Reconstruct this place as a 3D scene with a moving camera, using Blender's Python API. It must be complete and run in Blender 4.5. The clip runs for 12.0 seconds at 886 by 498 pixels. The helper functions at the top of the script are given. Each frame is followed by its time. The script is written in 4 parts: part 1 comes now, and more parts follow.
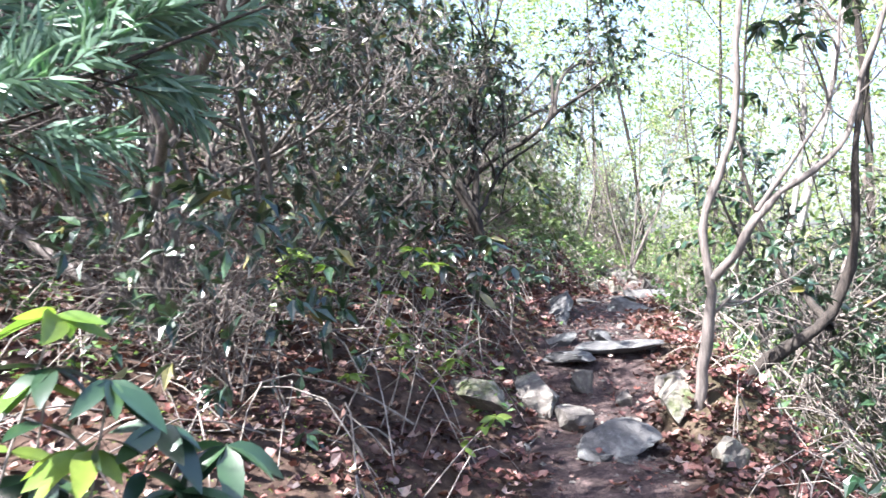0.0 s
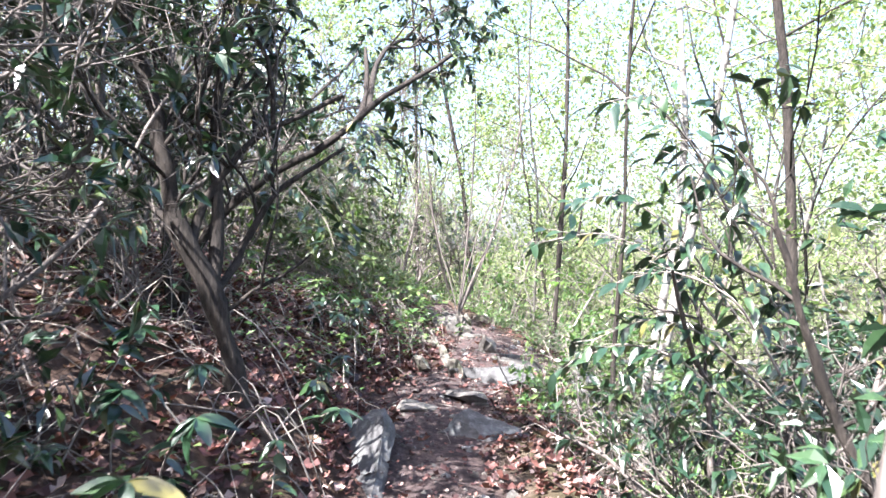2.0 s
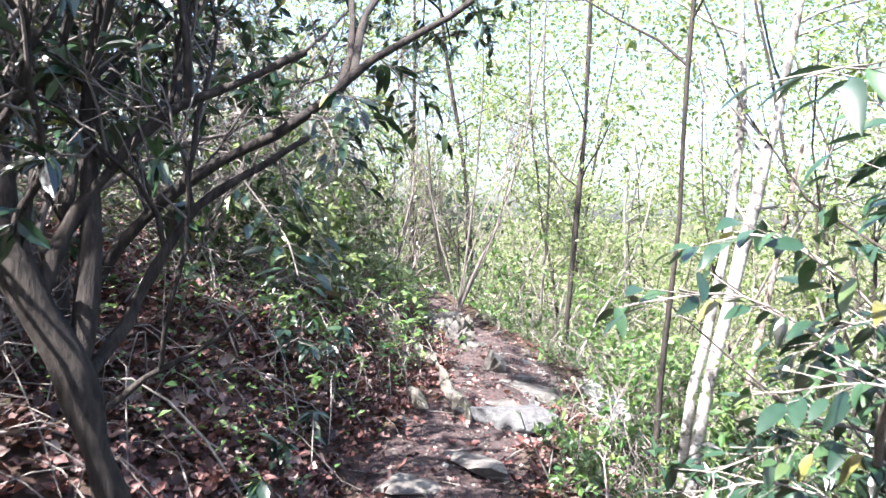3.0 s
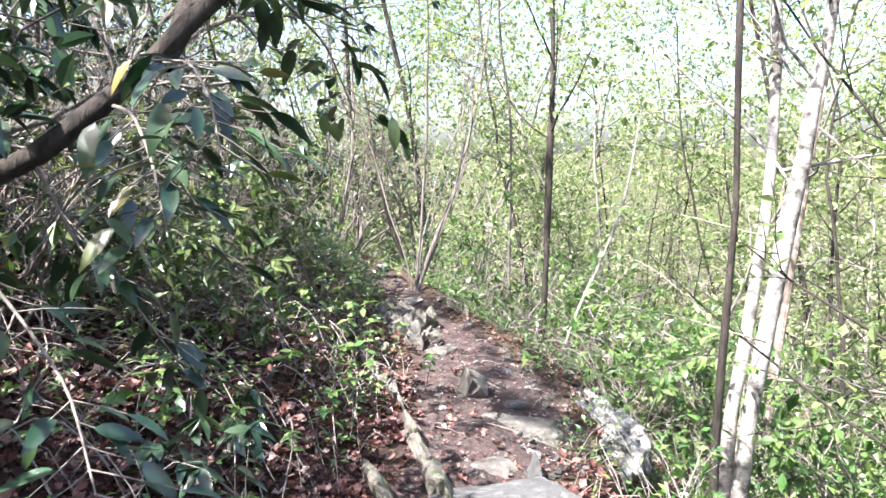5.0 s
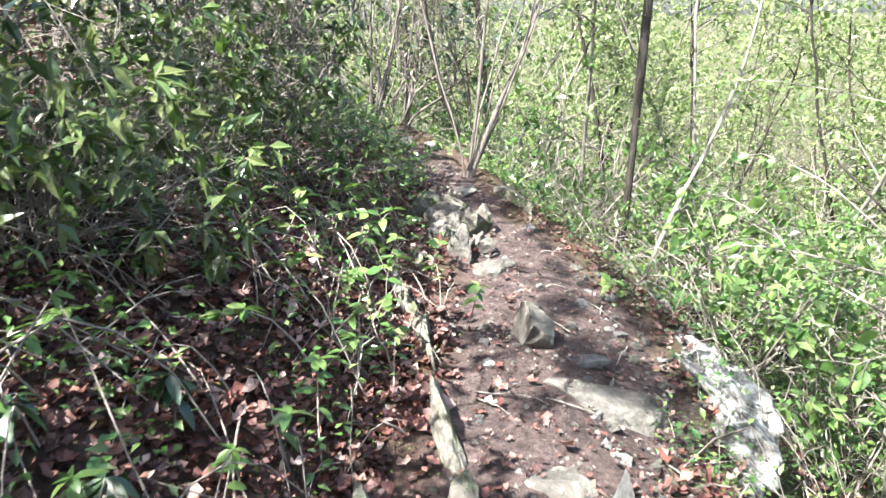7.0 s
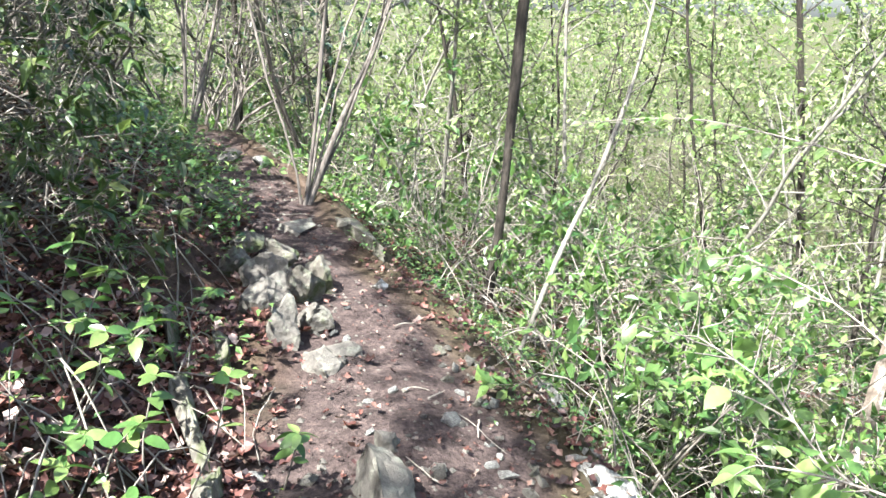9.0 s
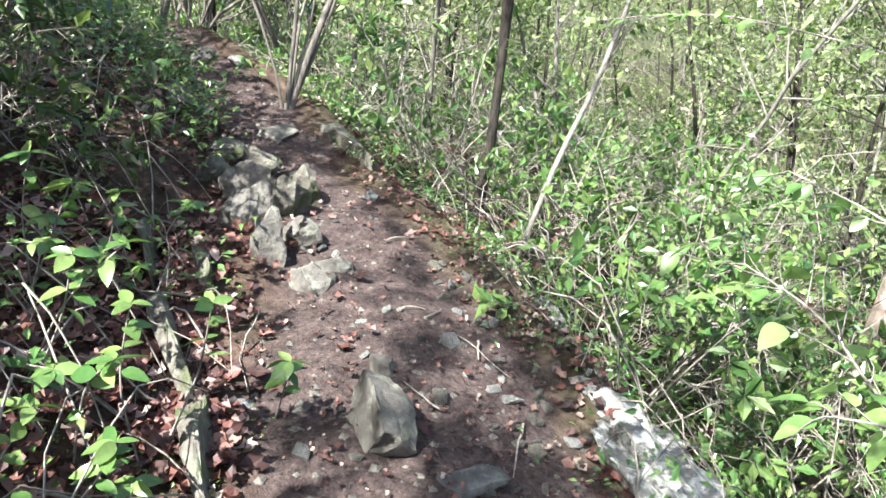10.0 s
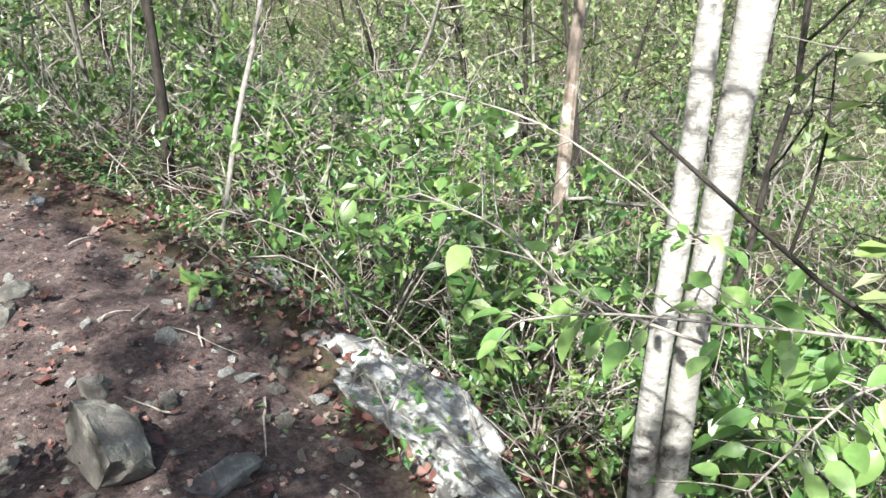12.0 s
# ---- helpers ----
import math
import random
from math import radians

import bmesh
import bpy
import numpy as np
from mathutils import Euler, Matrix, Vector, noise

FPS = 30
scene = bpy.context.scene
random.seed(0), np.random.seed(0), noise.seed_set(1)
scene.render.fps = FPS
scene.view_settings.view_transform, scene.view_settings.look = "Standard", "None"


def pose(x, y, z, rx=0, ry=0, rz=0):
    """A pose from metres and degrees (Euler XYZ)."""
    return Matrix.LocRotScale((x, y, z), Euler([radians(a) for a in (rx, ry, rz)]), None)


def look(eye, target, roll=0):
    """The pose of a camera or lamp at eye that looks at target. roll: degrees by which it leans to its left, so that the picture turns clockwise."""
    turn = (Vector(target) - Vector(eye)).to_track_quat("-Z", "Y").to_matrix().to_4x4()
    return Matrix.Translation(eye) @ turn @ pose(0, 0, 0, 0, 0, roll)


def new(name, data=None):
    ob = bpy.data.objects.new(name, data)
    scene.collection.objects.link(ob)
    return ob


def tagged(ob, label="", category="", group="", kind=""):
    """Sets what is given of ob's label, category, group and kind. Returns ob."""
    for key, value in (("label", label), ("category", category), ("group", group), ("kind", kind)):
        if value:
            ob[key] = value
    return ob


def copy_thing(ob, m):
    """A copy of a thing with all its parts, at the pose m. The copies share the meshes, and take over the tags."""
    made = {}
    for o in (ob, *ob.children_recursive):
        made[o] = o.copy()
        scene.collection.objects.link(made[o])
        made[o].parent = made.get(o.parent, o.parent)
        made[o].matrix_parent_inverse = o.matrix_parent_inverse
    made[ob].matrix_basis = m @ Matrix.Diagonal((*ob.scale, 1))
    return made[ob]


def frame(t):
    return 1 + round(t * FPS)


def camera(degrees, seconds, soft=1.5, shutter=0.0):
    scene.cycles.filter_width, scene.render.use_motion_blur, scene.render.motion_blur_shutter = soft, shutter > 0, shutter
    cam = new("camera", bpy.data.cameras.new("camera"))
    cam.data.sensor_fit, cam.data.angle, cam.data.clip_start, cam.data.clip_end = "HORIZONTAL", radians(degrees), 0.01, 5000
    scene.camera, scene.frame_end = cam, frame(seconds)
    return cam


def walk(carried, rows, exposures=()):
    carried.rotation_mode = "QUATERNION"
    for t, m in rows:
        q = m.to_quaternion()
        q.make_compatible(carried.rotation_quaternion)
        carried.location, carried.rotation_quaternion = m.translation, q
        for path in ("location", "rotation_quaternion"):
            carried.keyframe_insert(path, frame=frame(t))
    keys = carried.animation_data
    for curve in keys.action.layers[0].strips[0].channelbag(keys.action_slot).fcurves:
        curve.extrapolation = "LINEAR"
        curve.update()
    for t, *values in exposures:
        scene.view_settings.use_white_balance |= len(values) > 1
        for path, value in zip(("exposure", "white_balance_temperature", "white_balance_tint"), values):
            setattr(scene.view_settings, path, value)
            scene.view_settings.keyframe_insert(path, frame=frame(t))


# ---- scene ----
cam = camera(59.6, 12.0, 1.5, 0.15)
METRES, EYE, TILT, LEAN, TURN = 9.0, 1.42, 0.0, 0.0, 0.0
ROWS = [
    (0.0, 0.0, 0.0, 0.0, 0.0, 0.0, 0.0),
    (0.5, -0.0052, 0.0675, 0.0141, -7.48, -2.87, 1.2),
    (1.0, 0.0072, 0.1456, 0.0219, -10.05, -4.43, 0.69),
    (1.5, 0.0222, 0.2218, 0.0332, -11.69, -1.16, -1.62),
    (2.0, 0.0462, 0.3046, 0.0461, -13.6, 0.4, -1.07),
    (2.5, 0.0555, 0.3746, 0.0613, -12.33, -1.67, -3.17),
    (3.0, 0.0708, 0.4446, 0.0729, -14.09, -1.87, -2.39),
    (3.5, 0.0799, 0.4964, 0.0891, -13.18, -5.52, -3.71),
    (5.5, 0.1269, 0.6433, 0.1047, -18.84, -6.76, 2.38),
    (6.0, 0.1437, 0.6739, 0.0944, -15.09, -12.32, 2.48),
    (6.5, 0.1466, 0.7136, 0.0902, -12.95, -15.47, -1.29),
    (7.0, 0.1642, 0.7666, 0.0967, -13.23, -16.11, 0.09),
    (7.5, 0.1843, 0.8157, 0.1036, -14.81, -14.24, -0.52),
    (9.5, 0.2175, 0.9181, 0.1012, -24.93, -19.57, -3.01),
    (10.0, 0.2181, 0.9282, 0.0972, -24.89, -23.83, -3.29),
    (10.5, 0.2215, 0.9325, 0.0937, -26.8, -29.13, -2.42),
    (11.0, 0.2257, 0.9321, 0.0949, -35.59, -30.25, -0.58),
    (11.5, 0.2324, 0.9286, 0.0974, -46.45, -28.51, 2.85),
    (12.0, 0.2312, 0.9299, 0.099, -49.27, -27.94, 1.63),
]
walk(cam, [(t, pose(0, 0, EYE, TILT, LEAN, TURN) @ pose(METRES * x, METRES * y, METRES * z, 90 + pitch, roll, yaw)) for t, x, y, z, yaw, pitch, roll in ROWS],
     exposures=[(0.0, 3.1, 5800, 17), (2.0, 3.08, 5850, 18), (3.5, 3.02, 5850, 18), (5.5, 2.78, 6000, 14), (6.25, 2.62, 6000, 10), (7.5, 3.2, 6050, 9), (9.5, 2.7, 5900, 7), (10.5, 2.48, 5950, 7), (12.0, 2.25, 5950, 7)])

# ---- light ----
SUN_AZ, SUN_EL = -116.0, 54.0          # degrees: clockwise from +y, and above the horizon
world = bpy.data.worlds.new("sky")
scene.world = world
world.use_nodes = True
wn = world.node_tree.nodes
sky = wn.new("ShaderNodeTexSky")
sky.sky_type, sky.sun_disc = "NISHITA", False
sky.sun_elevation, sky.sun_rotation = radians(SUN_EL), radians(SUN_AZ)
sky.dust_density, sky.ozone_density = 4.0, 0.6
wn["Background"].inputs["Strength"].default_value = 0.08
world.node_tree.links.new(sky.outputs["Color"], wn["Background"].inputs["Color"])
sun = new("sun", bpy.data.lights.new("sun", "SUN"))
sun.data.energy, sun.data.angle, sun.data.color = 5.0, radians(0.55), (1.0, 0.94, 0.84)
to_sun = Vector((math.sin(radians(SUN_AZ)) * math.cos(radians(SUN_EL)), math.cos(radians(SUN_AZ)) * math.cos(radians(SUN_EL)), math.sin(radians(SUN_EL))))
sun.matrix_world = look(to_sun * 50, (0, 0, 0))

# ---- materials ----
def mat_base(name):
    m = bpy.data.materials.new(name)
    m.use_nodes = True
    nt = m.node_tree
    return m, nt, nt.nodes["Principled BSDF"]


def ramp(nt, fac, stops):
    r = nt.nodes.new("ShaderNodeValToRGB")
    el = r.color_ramp.elements
    while len(el) < len(stops):
        el.new(0.5)
    for e, (p, c) in zip(el, stops):
        e.position, e.color = p, (*c, 1)
    nt.links.new(fac, r.inputs[0])
    return r.outputs[0]


def coords(nt):
    return nt.nodes.new("ShaderNodeTexCoord").outputs["Object"]


def noise_tex(nt, scale, detail=4.0, rough=0.6, vec=None, stretch=None):
    n = nt.nodes.new("ShaderNodeTexNoise")
    n.inputs["Scale"].default_value, n.inputs["Detail"].default_value, n.inputs["Roughness"].default_value = scale, detail, rough
    v = vec or coords(nt)
    if stretch:
        mp = nt.nodes.new("ShaderNodeMapping")
        mp.inputs["Scale"].default_value = stretch
        nt.links.new(v, mp.inputs[0])
        v = mp.outputs[0]
    nt.links.new(v, n.inputs["Vector"])
    return n.outputs["Fac"]


def mix(nt, fac, a, b, mode="MIX"):
    m = nt.nodes.new("ShaderNodeMix")
    m.data_type, m.blend_type = "RGBA", mode
    for sock, v in ((m.inputs[0], fac), (m.inputs[6], a), (m.inputs[7], b)):
        if isinstance(v, (int, float)):
            sock.default_value = v
        elif isinstance(v, tuple):
            sock.default_value = (*v, 1)
        else:
            nt.links.new(v, sock)
    return m.outputs[2]


def bump(nt, height, strength, dist, normal=None):
    b = nt.nodes.new("ShaderNodeBump")
    b.inputs["Strength"].default_value, b.inputs["Distance"].default_value = strength, dist
    nt.links.new(height, b.inputs["Height"])
    if normal:
        nt.links.new(normal, b.inputs["Normal"])
    return b.outputs[0]


def leaf_material(name, stops, rough=0.45, glow=0.35, spec=0.5):
    """A leaf: colour varies from leaf to leaf, light shines through it in part."""
    m, nt, p = mat_base(name)
    geo = nt.nodes.new("ShaderNodeNewGeometry")
    info = nt.nodes.new("ShaderNodeObjectInfo")
    add = nt.nodes.new("ShaderNodeMath")
    add.operation = "ADD"
    nt.links.new(geo.outputs["Random Per Island"], add.inputs[0])
    nt.links.new(info.outputs["Random"], add.inputs[1])
    fr = nt.nodes.new("ShaderNodeMath")
    fr.operation = "FRACT"
    nt.links.new(add.outputs[0], fr.inputs[0])
    col = ramp(nt, fr.outputs[0], stops)
    patch = noise_tex(nt, 0.8, 4, 0.7)
    col = mix(nt, 0.8, col, ramp(nt, patch, [(0.32, (0.45, 0.5, 0.5)), (0.68, (1.35, 1.3, 1.45))]), "MULTIPLY")
    blotch = noise_tex(nt, 60, 3)
    col = mix(nt, 0.35, col, ramp(nt, blotch, [(0.3, (0.55, 0.55, 0.5)), (0.7, (1.3, 1.3, 1.2))]), "MULTIPLY")
    nt.links.new(col, p.inputs["Base Color"])
    p.inputs["Roughness"].default_value, p.inputs["Specular IOR Level"].default_value = rough, spec
    tr = nt.nodes.new("ShaderNodeBsdfTranslucent")
    nt.links.new(mix(nt, 1.0, col, (1.25, 1.4, 0.9), "MULTIPLY"), tr.inputs["Color"])
    ms = nt.nodes.new("ShaderNodeMixShader")
    ms.inputs[0].default_value = glow
    nt.links.new(p.outputs[0], ms.inputs[1])
    nt.links.new(tr.outputs[0], ms.inputs[2])
    nt.links.new(ms.outputs[0], nt.nodes["Material Output"].inputs["Surface"])
    return m


def bark_material(name, dark, light, scale=14.0, streak=0.18, patch=None, bump_d=0.012):
    m, nt, p = mat_base(name)
    fine = noise_tex(nt, scale * 3, 6, 0.7, stretch=(1, 1, streak))
    coarse = noise_tex(nt, scale * 0.35, 3)
    col = ramp(nt, fine, [(0.3, dark), (0.7, light)])
    col = mix(nt, 0.4, col, ramp(nt, coarse, [(0.3, (0.6, 0.6, 0.6)), (0.7, (1.35, 1.35, 1.3))]), "MULTIPLY")
    if patch:
        col = mix(nt, ramp(nt, noise_tex(nt, 5.0, 5, 0.75), [(0.5, (0, 0, 0)), (0.6, (1, 1, 1))]), col, patch)
    nt.links.new(col, p.inputs["Base Color"])
    p.inputs["Roughness"].default_value = 0.9
    p.inputs["Specular IOR Level"].default_value = 0.25
    nt.links.new(bump(nt, fine, 0.8, bump_d), p.inputs["Normal"])
    return m


def rock_material(name, dark, light, lichen, amount, moss=0.0):
    m, nt, p = mat_base(name)
    big, small = noise_tex(nt, 3.5, 6, 0.65), noise_tex(nt, 38, 6, 0.7)
    col = ramp(nt, big, [(0.3, dark), (0.68, light)])
    col = mix(nt, 0.55, col, ramp(nt, small, [(0.35, (0.5, 0.5, 0.5)), (0.65, (1.4, 1.4, 1.4))]), "MULTIPLY")
    spots = ramp(nt, noise_tex(nt, 16, 7, 0.75), [(0.6 - 0.25 * amount, (0, 0, 0)), (0.68 - 0.2 * amount, (1, 1, 1))])
    col = mix(nt, spots, col, lichen)
    if moss:
        col = mix(nt, ramp(nt, noise_tex(nt, 4.5, 6, 0.7), [(0.66 - 0.25 * moss, (0, 0, 0)), (0.74 - 0.2 * moss, (1, 1, 1))]), col, (0.042, 0.052, 0.015))
    nt.links.new(col, p.inputs["Base Color"])
    p.inputs["Roughness"].default_value = 0.85
    b = bump(nt, big, 0.6, 0.05)
    nt.links.new(bump(nt, small, 0.8, 0.012, b), p.inputs["Normal"])
    return m


LAUREL_LEAF = leaf_material("laurel_leaf", [(0.0, (0.010, 0.027, 0.014)), (0.55, (0.019, 0.047, 0.020)), (0.93, (0.038, 0.072, 0.025)), (1.0, (0.13, 0.115, 0.03))], 0.3, 0.08, 0.7)
SPRING_LEAF = leaf_material("spring_leaf", [(0.0, (0.085, 0.132, 0.042)), (0.5, (0.160, 0.212, 0.076)), (0.85, (0.255, 0.297, 0.128)), (1.0, (0.36, 0.36, 0.225))], 0.45, 0.45)
BUSH_LEAF = leaf_material("bush_leaf", [(0.0, (0.030, 0.086, 0.022)), (0.5, (0.077, 0.155, 0.034)), (1.0, (0.189, 0.248, 0.073))], 0.3, 0.3, 0.7)
DRY_LEAF = leaf_material("dry_leaf", [(0.0, (0.022, 0.009, 0.008)), (0.35, (0.060, 0.021, 0.017)), (0.62, (0.125, 0.046, 0.033)), (0.85, (0.20, 0.108, 0.085)), (1.0, (0.36, 0.28, 0.235))], 0.6, 0.15)
NEEDLE = leaf_material("pine_needle", [(0.0, (0.11, 0.20, 0.14)), (1.0, (0.24, 0.36, 0.25))], 0.4, 0.4)
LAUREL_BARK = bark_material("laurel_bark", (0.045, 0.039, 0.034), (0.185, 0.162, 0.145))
# dark bark; on the laurels its near-black also stands in for shade
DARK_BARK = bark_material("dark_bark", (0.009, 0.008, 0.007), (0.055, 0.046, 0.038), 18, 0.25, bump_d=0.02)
GREY_BARK = bark_material("grey_bark", (0.068, 0.065, 0.055), (0.205, 0.190, 0.167), 14, 0.4)
BIRCH_BARK = bark_material("birch_bark", (0.145, 0.135, 0.12), (0.325, 0.314, 0.292), 8, 2.5, patch=(0.070, 0.065, 0.058), bump_d=0.012)
TWIG = bark_material("twig_bark", (0.085, 0.074, 0.062), (0.29, 0.26, 0.23), 20, 0.3, bump_d=0.003)
ROCK = rock_material("rock", (0.046, 0.040, 0.035), (0.127, 0.116, 0.099), (0.157, 0.157, 0.127), 0.3, 0.2)
MOSSY_ROCK = rock_material("mossy_rock", (0.055, 0.048, 0.039), (0.134, 0.121, 0.100), (0.164, 0.170, 0.127), 0.35, 0.6)
PALE_ROCK = rock_material("lichen_rock", (0.056, 0.052, 0.048), (0.170, 0.163, 0.152), (0.33, 0.335, 0.31), 0.52)
SLATE_ROCK = rock_material("slate_rock", (0.034, 0.034, 0.034), (0.088, 0.087, 0.083), (0.109, 0.116, 0.109), 0.3)


def ground_material():
    m, nt, p = mat_base("forest_soil")
    at = nt.nodes.new("ShaderNodeAttribute")
    at.attribute_name = "trail"
    big, mid, fine = noise_tex(nt, 1.6, 5), noise_tex(nt, 14, 6, 0.7), noise_tex(nt, 90, 5, 0.75)
    dirt = ramp(nt, mid, [(0.3, (0.028, 0.020, 0.019)), (0.7, (0.098, 0.073, 0.068))])
    dirt = mix(nt, 0.6, dirt, ramp(nt, fine, [(0.35, (0.45, 0.43, 0.42)), (0.65, (1.45, 1.42, 1.4))]), "MULTIPLY")
    grit = noise_tex(nt, 38, 4, 0.8)
    dirt = mix(nt, 0.85, dirt, ramp(nt, grit, [(0.36, (0.30, 0.28, 0.26)), (0.5, (0.95, 0.95, 0.95)), (0.62, (1.2, 1.18, 1.15)), (0.68, (2.3, 2.25, 2.2))]), "MULTIPLY")
    litter = ramp(nt, mid, [(0.28, (0.020, 0.014, 0.010)), (0.5, (0.058, 0.037, 0.027)), (0.72, (0.115, 0.080, 0.062))])
    moss = ramp(nt, big, [(0.58, (0, 0, 0)), (0.7, (0.15, 0.15, 0.15))])
    litter = mix(nt, moss, litter, (0.055, 0.075, 0.02))
    low = nt.nodes.new("ShaderNodeAttribute")
    low.attribute_name = "slope"
    floor = ramp(nt, mid, [(0.3, (0.016, 0.018, 0.008)), (0.5, (0.042, 0.044, 0.018)), (0.72, (0.10, 0.095, 0.06))])
    litter = mix(nt, low.outputs["Fac"], litter, floor)
    nt.links.new(mix(nt, at.outputs["Fac"], litter, dirt), p.inputs["Base Color"])
    p.inputs["Roughness"].default_value, p.inputs["Specular IOR Level"].default_value = 0.95, 0.2
    b = bump(nt, mid, 0.7, 0.04)
    nt.links.new(bump(nt, fine, 0.9, 0.01, b), p.inputs["Normal"])
    return m


SOIL = ground_material()


# ---- shared shapes ----
def part(name, me, material, parent=None, label=""):
    """One mesh object, under its thing if there is one."""
    if isinstance(me, bmesh.types.BMesh):
        bm, me = me, bpy.data.meshes.new(name)
        bm.to_mesh(me)
        bm.free()
    if material and not me.materials:
        me.materials.append(material)
    ob = new(name, me)
    ob.parent = parent
    return tagged(ob, label)


def tri_mesh(name, v, f, smooth=False):
    """A mesh from arrays of corners and of triangles or quads."""
    v, f = np.asarray(v, np.float32), np.asarray(f, np.int32)
    me = bpy.data.meshes.new(name)
    k = f.shape[1]
    me.vertices.add(len(v))
    me.vertices.foreach_set("co", v.ravel())
    me.loops.add(f.size)
    me.loops.foreach_set("vertex_index", f.ravel())
    me.polygons.add(len(f))
    me.polygons.foreach_set("loop_start", np.arange(0, f.size, k, dtype=np.int32))
    me.polygons.foreach_set("use_smooth", np.full(len(f), smooth))
    me.update(calc_edges=True)
    return me


def unit(a):
    return a / np.maximum(np.linalg.norm(a, axis=-1, keepdims=True), 1e-9)


# leaf outlines: along, across, lift; a fine one and a coarse one
FINE = (np.array([(0, 0, 0), (.3, -.42, .1), (.3, 0, 0), (.3, .42, .1), (.65, -.36, .06), (.65, 0, -.03), (.65, .36, .06), (1, 0, -.12)]),
        np.array([(0, 2, 1), (0, 3, 2), (1, 2, 5), (1, 5, 4), (2, 3, 6), (2, 6, 5), (4, 5, 7), (5, 6, 7)]))
COARSE = (np.array([(0, 0, 0), (.45, -.5, .08), (.45, .5, .08), (1, 0, -.05)]), np.array([(0, 3, 1), (0, 2, 3)]))
MID = (np.array([(0, 0, 0), (.4, -.5, .1), (.45, 0, 0), (.4, .5, .1), (1, 0, -.1)]), np.array([(0, 2, 1), (0, 3, 2), (1, 2, 4), (2, 3, 4)]))
# a curled, lobed dry leaf
LOBED = (np.array([(0, 0, 0.1), (.25, -.36, .3), (.42, -.2, .06), (.72, -.4, .26), (1, 0, .22), (.68, .36, .2), (.5, .2, .03), (.24, .4, .26)]),
         np.array([(0, 2, 1), (0, 6, 2), (0, 7, 6), (2, 4, 3), (2, 6, 4), (6, 5, 4)]))


def leaf_arrays(shape, p, d, n, length, width):
    """Leaves at the points p, that grow along d and face n."""
    tv, tf = shape
    d = unit(d)
    side = unit(np.cross(d, n))
    n = np.cross(side, d)
    length, width = np.broadcast_to(length, len(p)), np.broadcast_to(width, len(p))
    a = tv[None, :, 0, None] * (d * length[:, None])[:, None]
    b = tv[None, :, 1, None] * (side * width[:, None])[:, None]
    c = tv[None, :, 2, None] * (n * length[:, None])[:, None]
    v = p[:, None] + a + b + c
    f = tf[None] + (np.arange(len(p)) * len(tv))[:, None, None]
    return v.reshape(-1, 3), f.reshape(-1, 3)


def tubes(lines):
    """Tapered limbs: (points, radii, sides) each, as arrays of corners and quads."""
    vs, fs, base = [], [], 0
    for pts, rad, k in lines:
        pts = np.asarray(pts, float)
        t = unit(np.gradient(pts, axis=0))
        up = np.array([0.31, 0.17, 0.93]) if abs(t[0, 2]) < 0.9 else np.array([0.95, 0.2, 0.1])
        a = unit(np.cross(t, up))
        b = np.cross(t, a)
        ang = np.arange(k) * (2 * math.pi / k)
        ring = pts[:, None] + np.asarray(rad)[:, None, None] * (np.cos(ang)[None, :, None] * a[:, None] + np.sin(ang)[None, :, None] * b[:, None])
        vs.append(ring.reshape(-1, 3))
        m = len(pts)
        i = np.arange((m - 1) * k).reshape(m - 1, k)
        j = np.roll(i, -1, axis=1)
        fs.append(np.stack([i, j, j + k, i + k], -1).reshape(-1, 4) + base)
        base += m * k
    return np.concatenate(vs), np.concatenate(fs)


def limb_line(rng, start, d, length, wander, lift, n):
    """A wandering line of n points."""
    pts, p, d = [np.array(start, float)], np.array(start, float), unit(np.array(d, float))
    for _ in range(n - 1):
        d = unit(d + rng.normal(0, wander, 3) + np.array([0, 0, lift]))
        p = p + d * (length / (n - 1))
        pts.append(p)
    return np.array(pts)


def bend(points, n):
    """A smooth line of n points through the given ones."""
    pts = np.array(points, float)
    s = np.concatenate([[0], np.cumsum(np.linalg.norm(np.diff(pts, axis=0), axis=1))])
    u = np.linspace(0, s[-1], n)
    q = np.stack([np.interp(u, s, pts[:, i]) for i in range(3)], 1)
    for _ in range(2):
        q[1:-1] = 0.25 * q[:-2] + 0.5 * q[1:-1] + 0.25 * q[2:]
    return q


def clear_of_trail(p):
    s, h = offset(p[:, 0], p[:, 1]), p[:, 2] - land(p[:, 0], p[:, 1])
    left, right = np.where(h > 0.5, -0.68, -0.45), np.where(h > 0.6, 0.66, 0.5)
    return not np.any((s > left) & (s < right) & (h < 2.3))


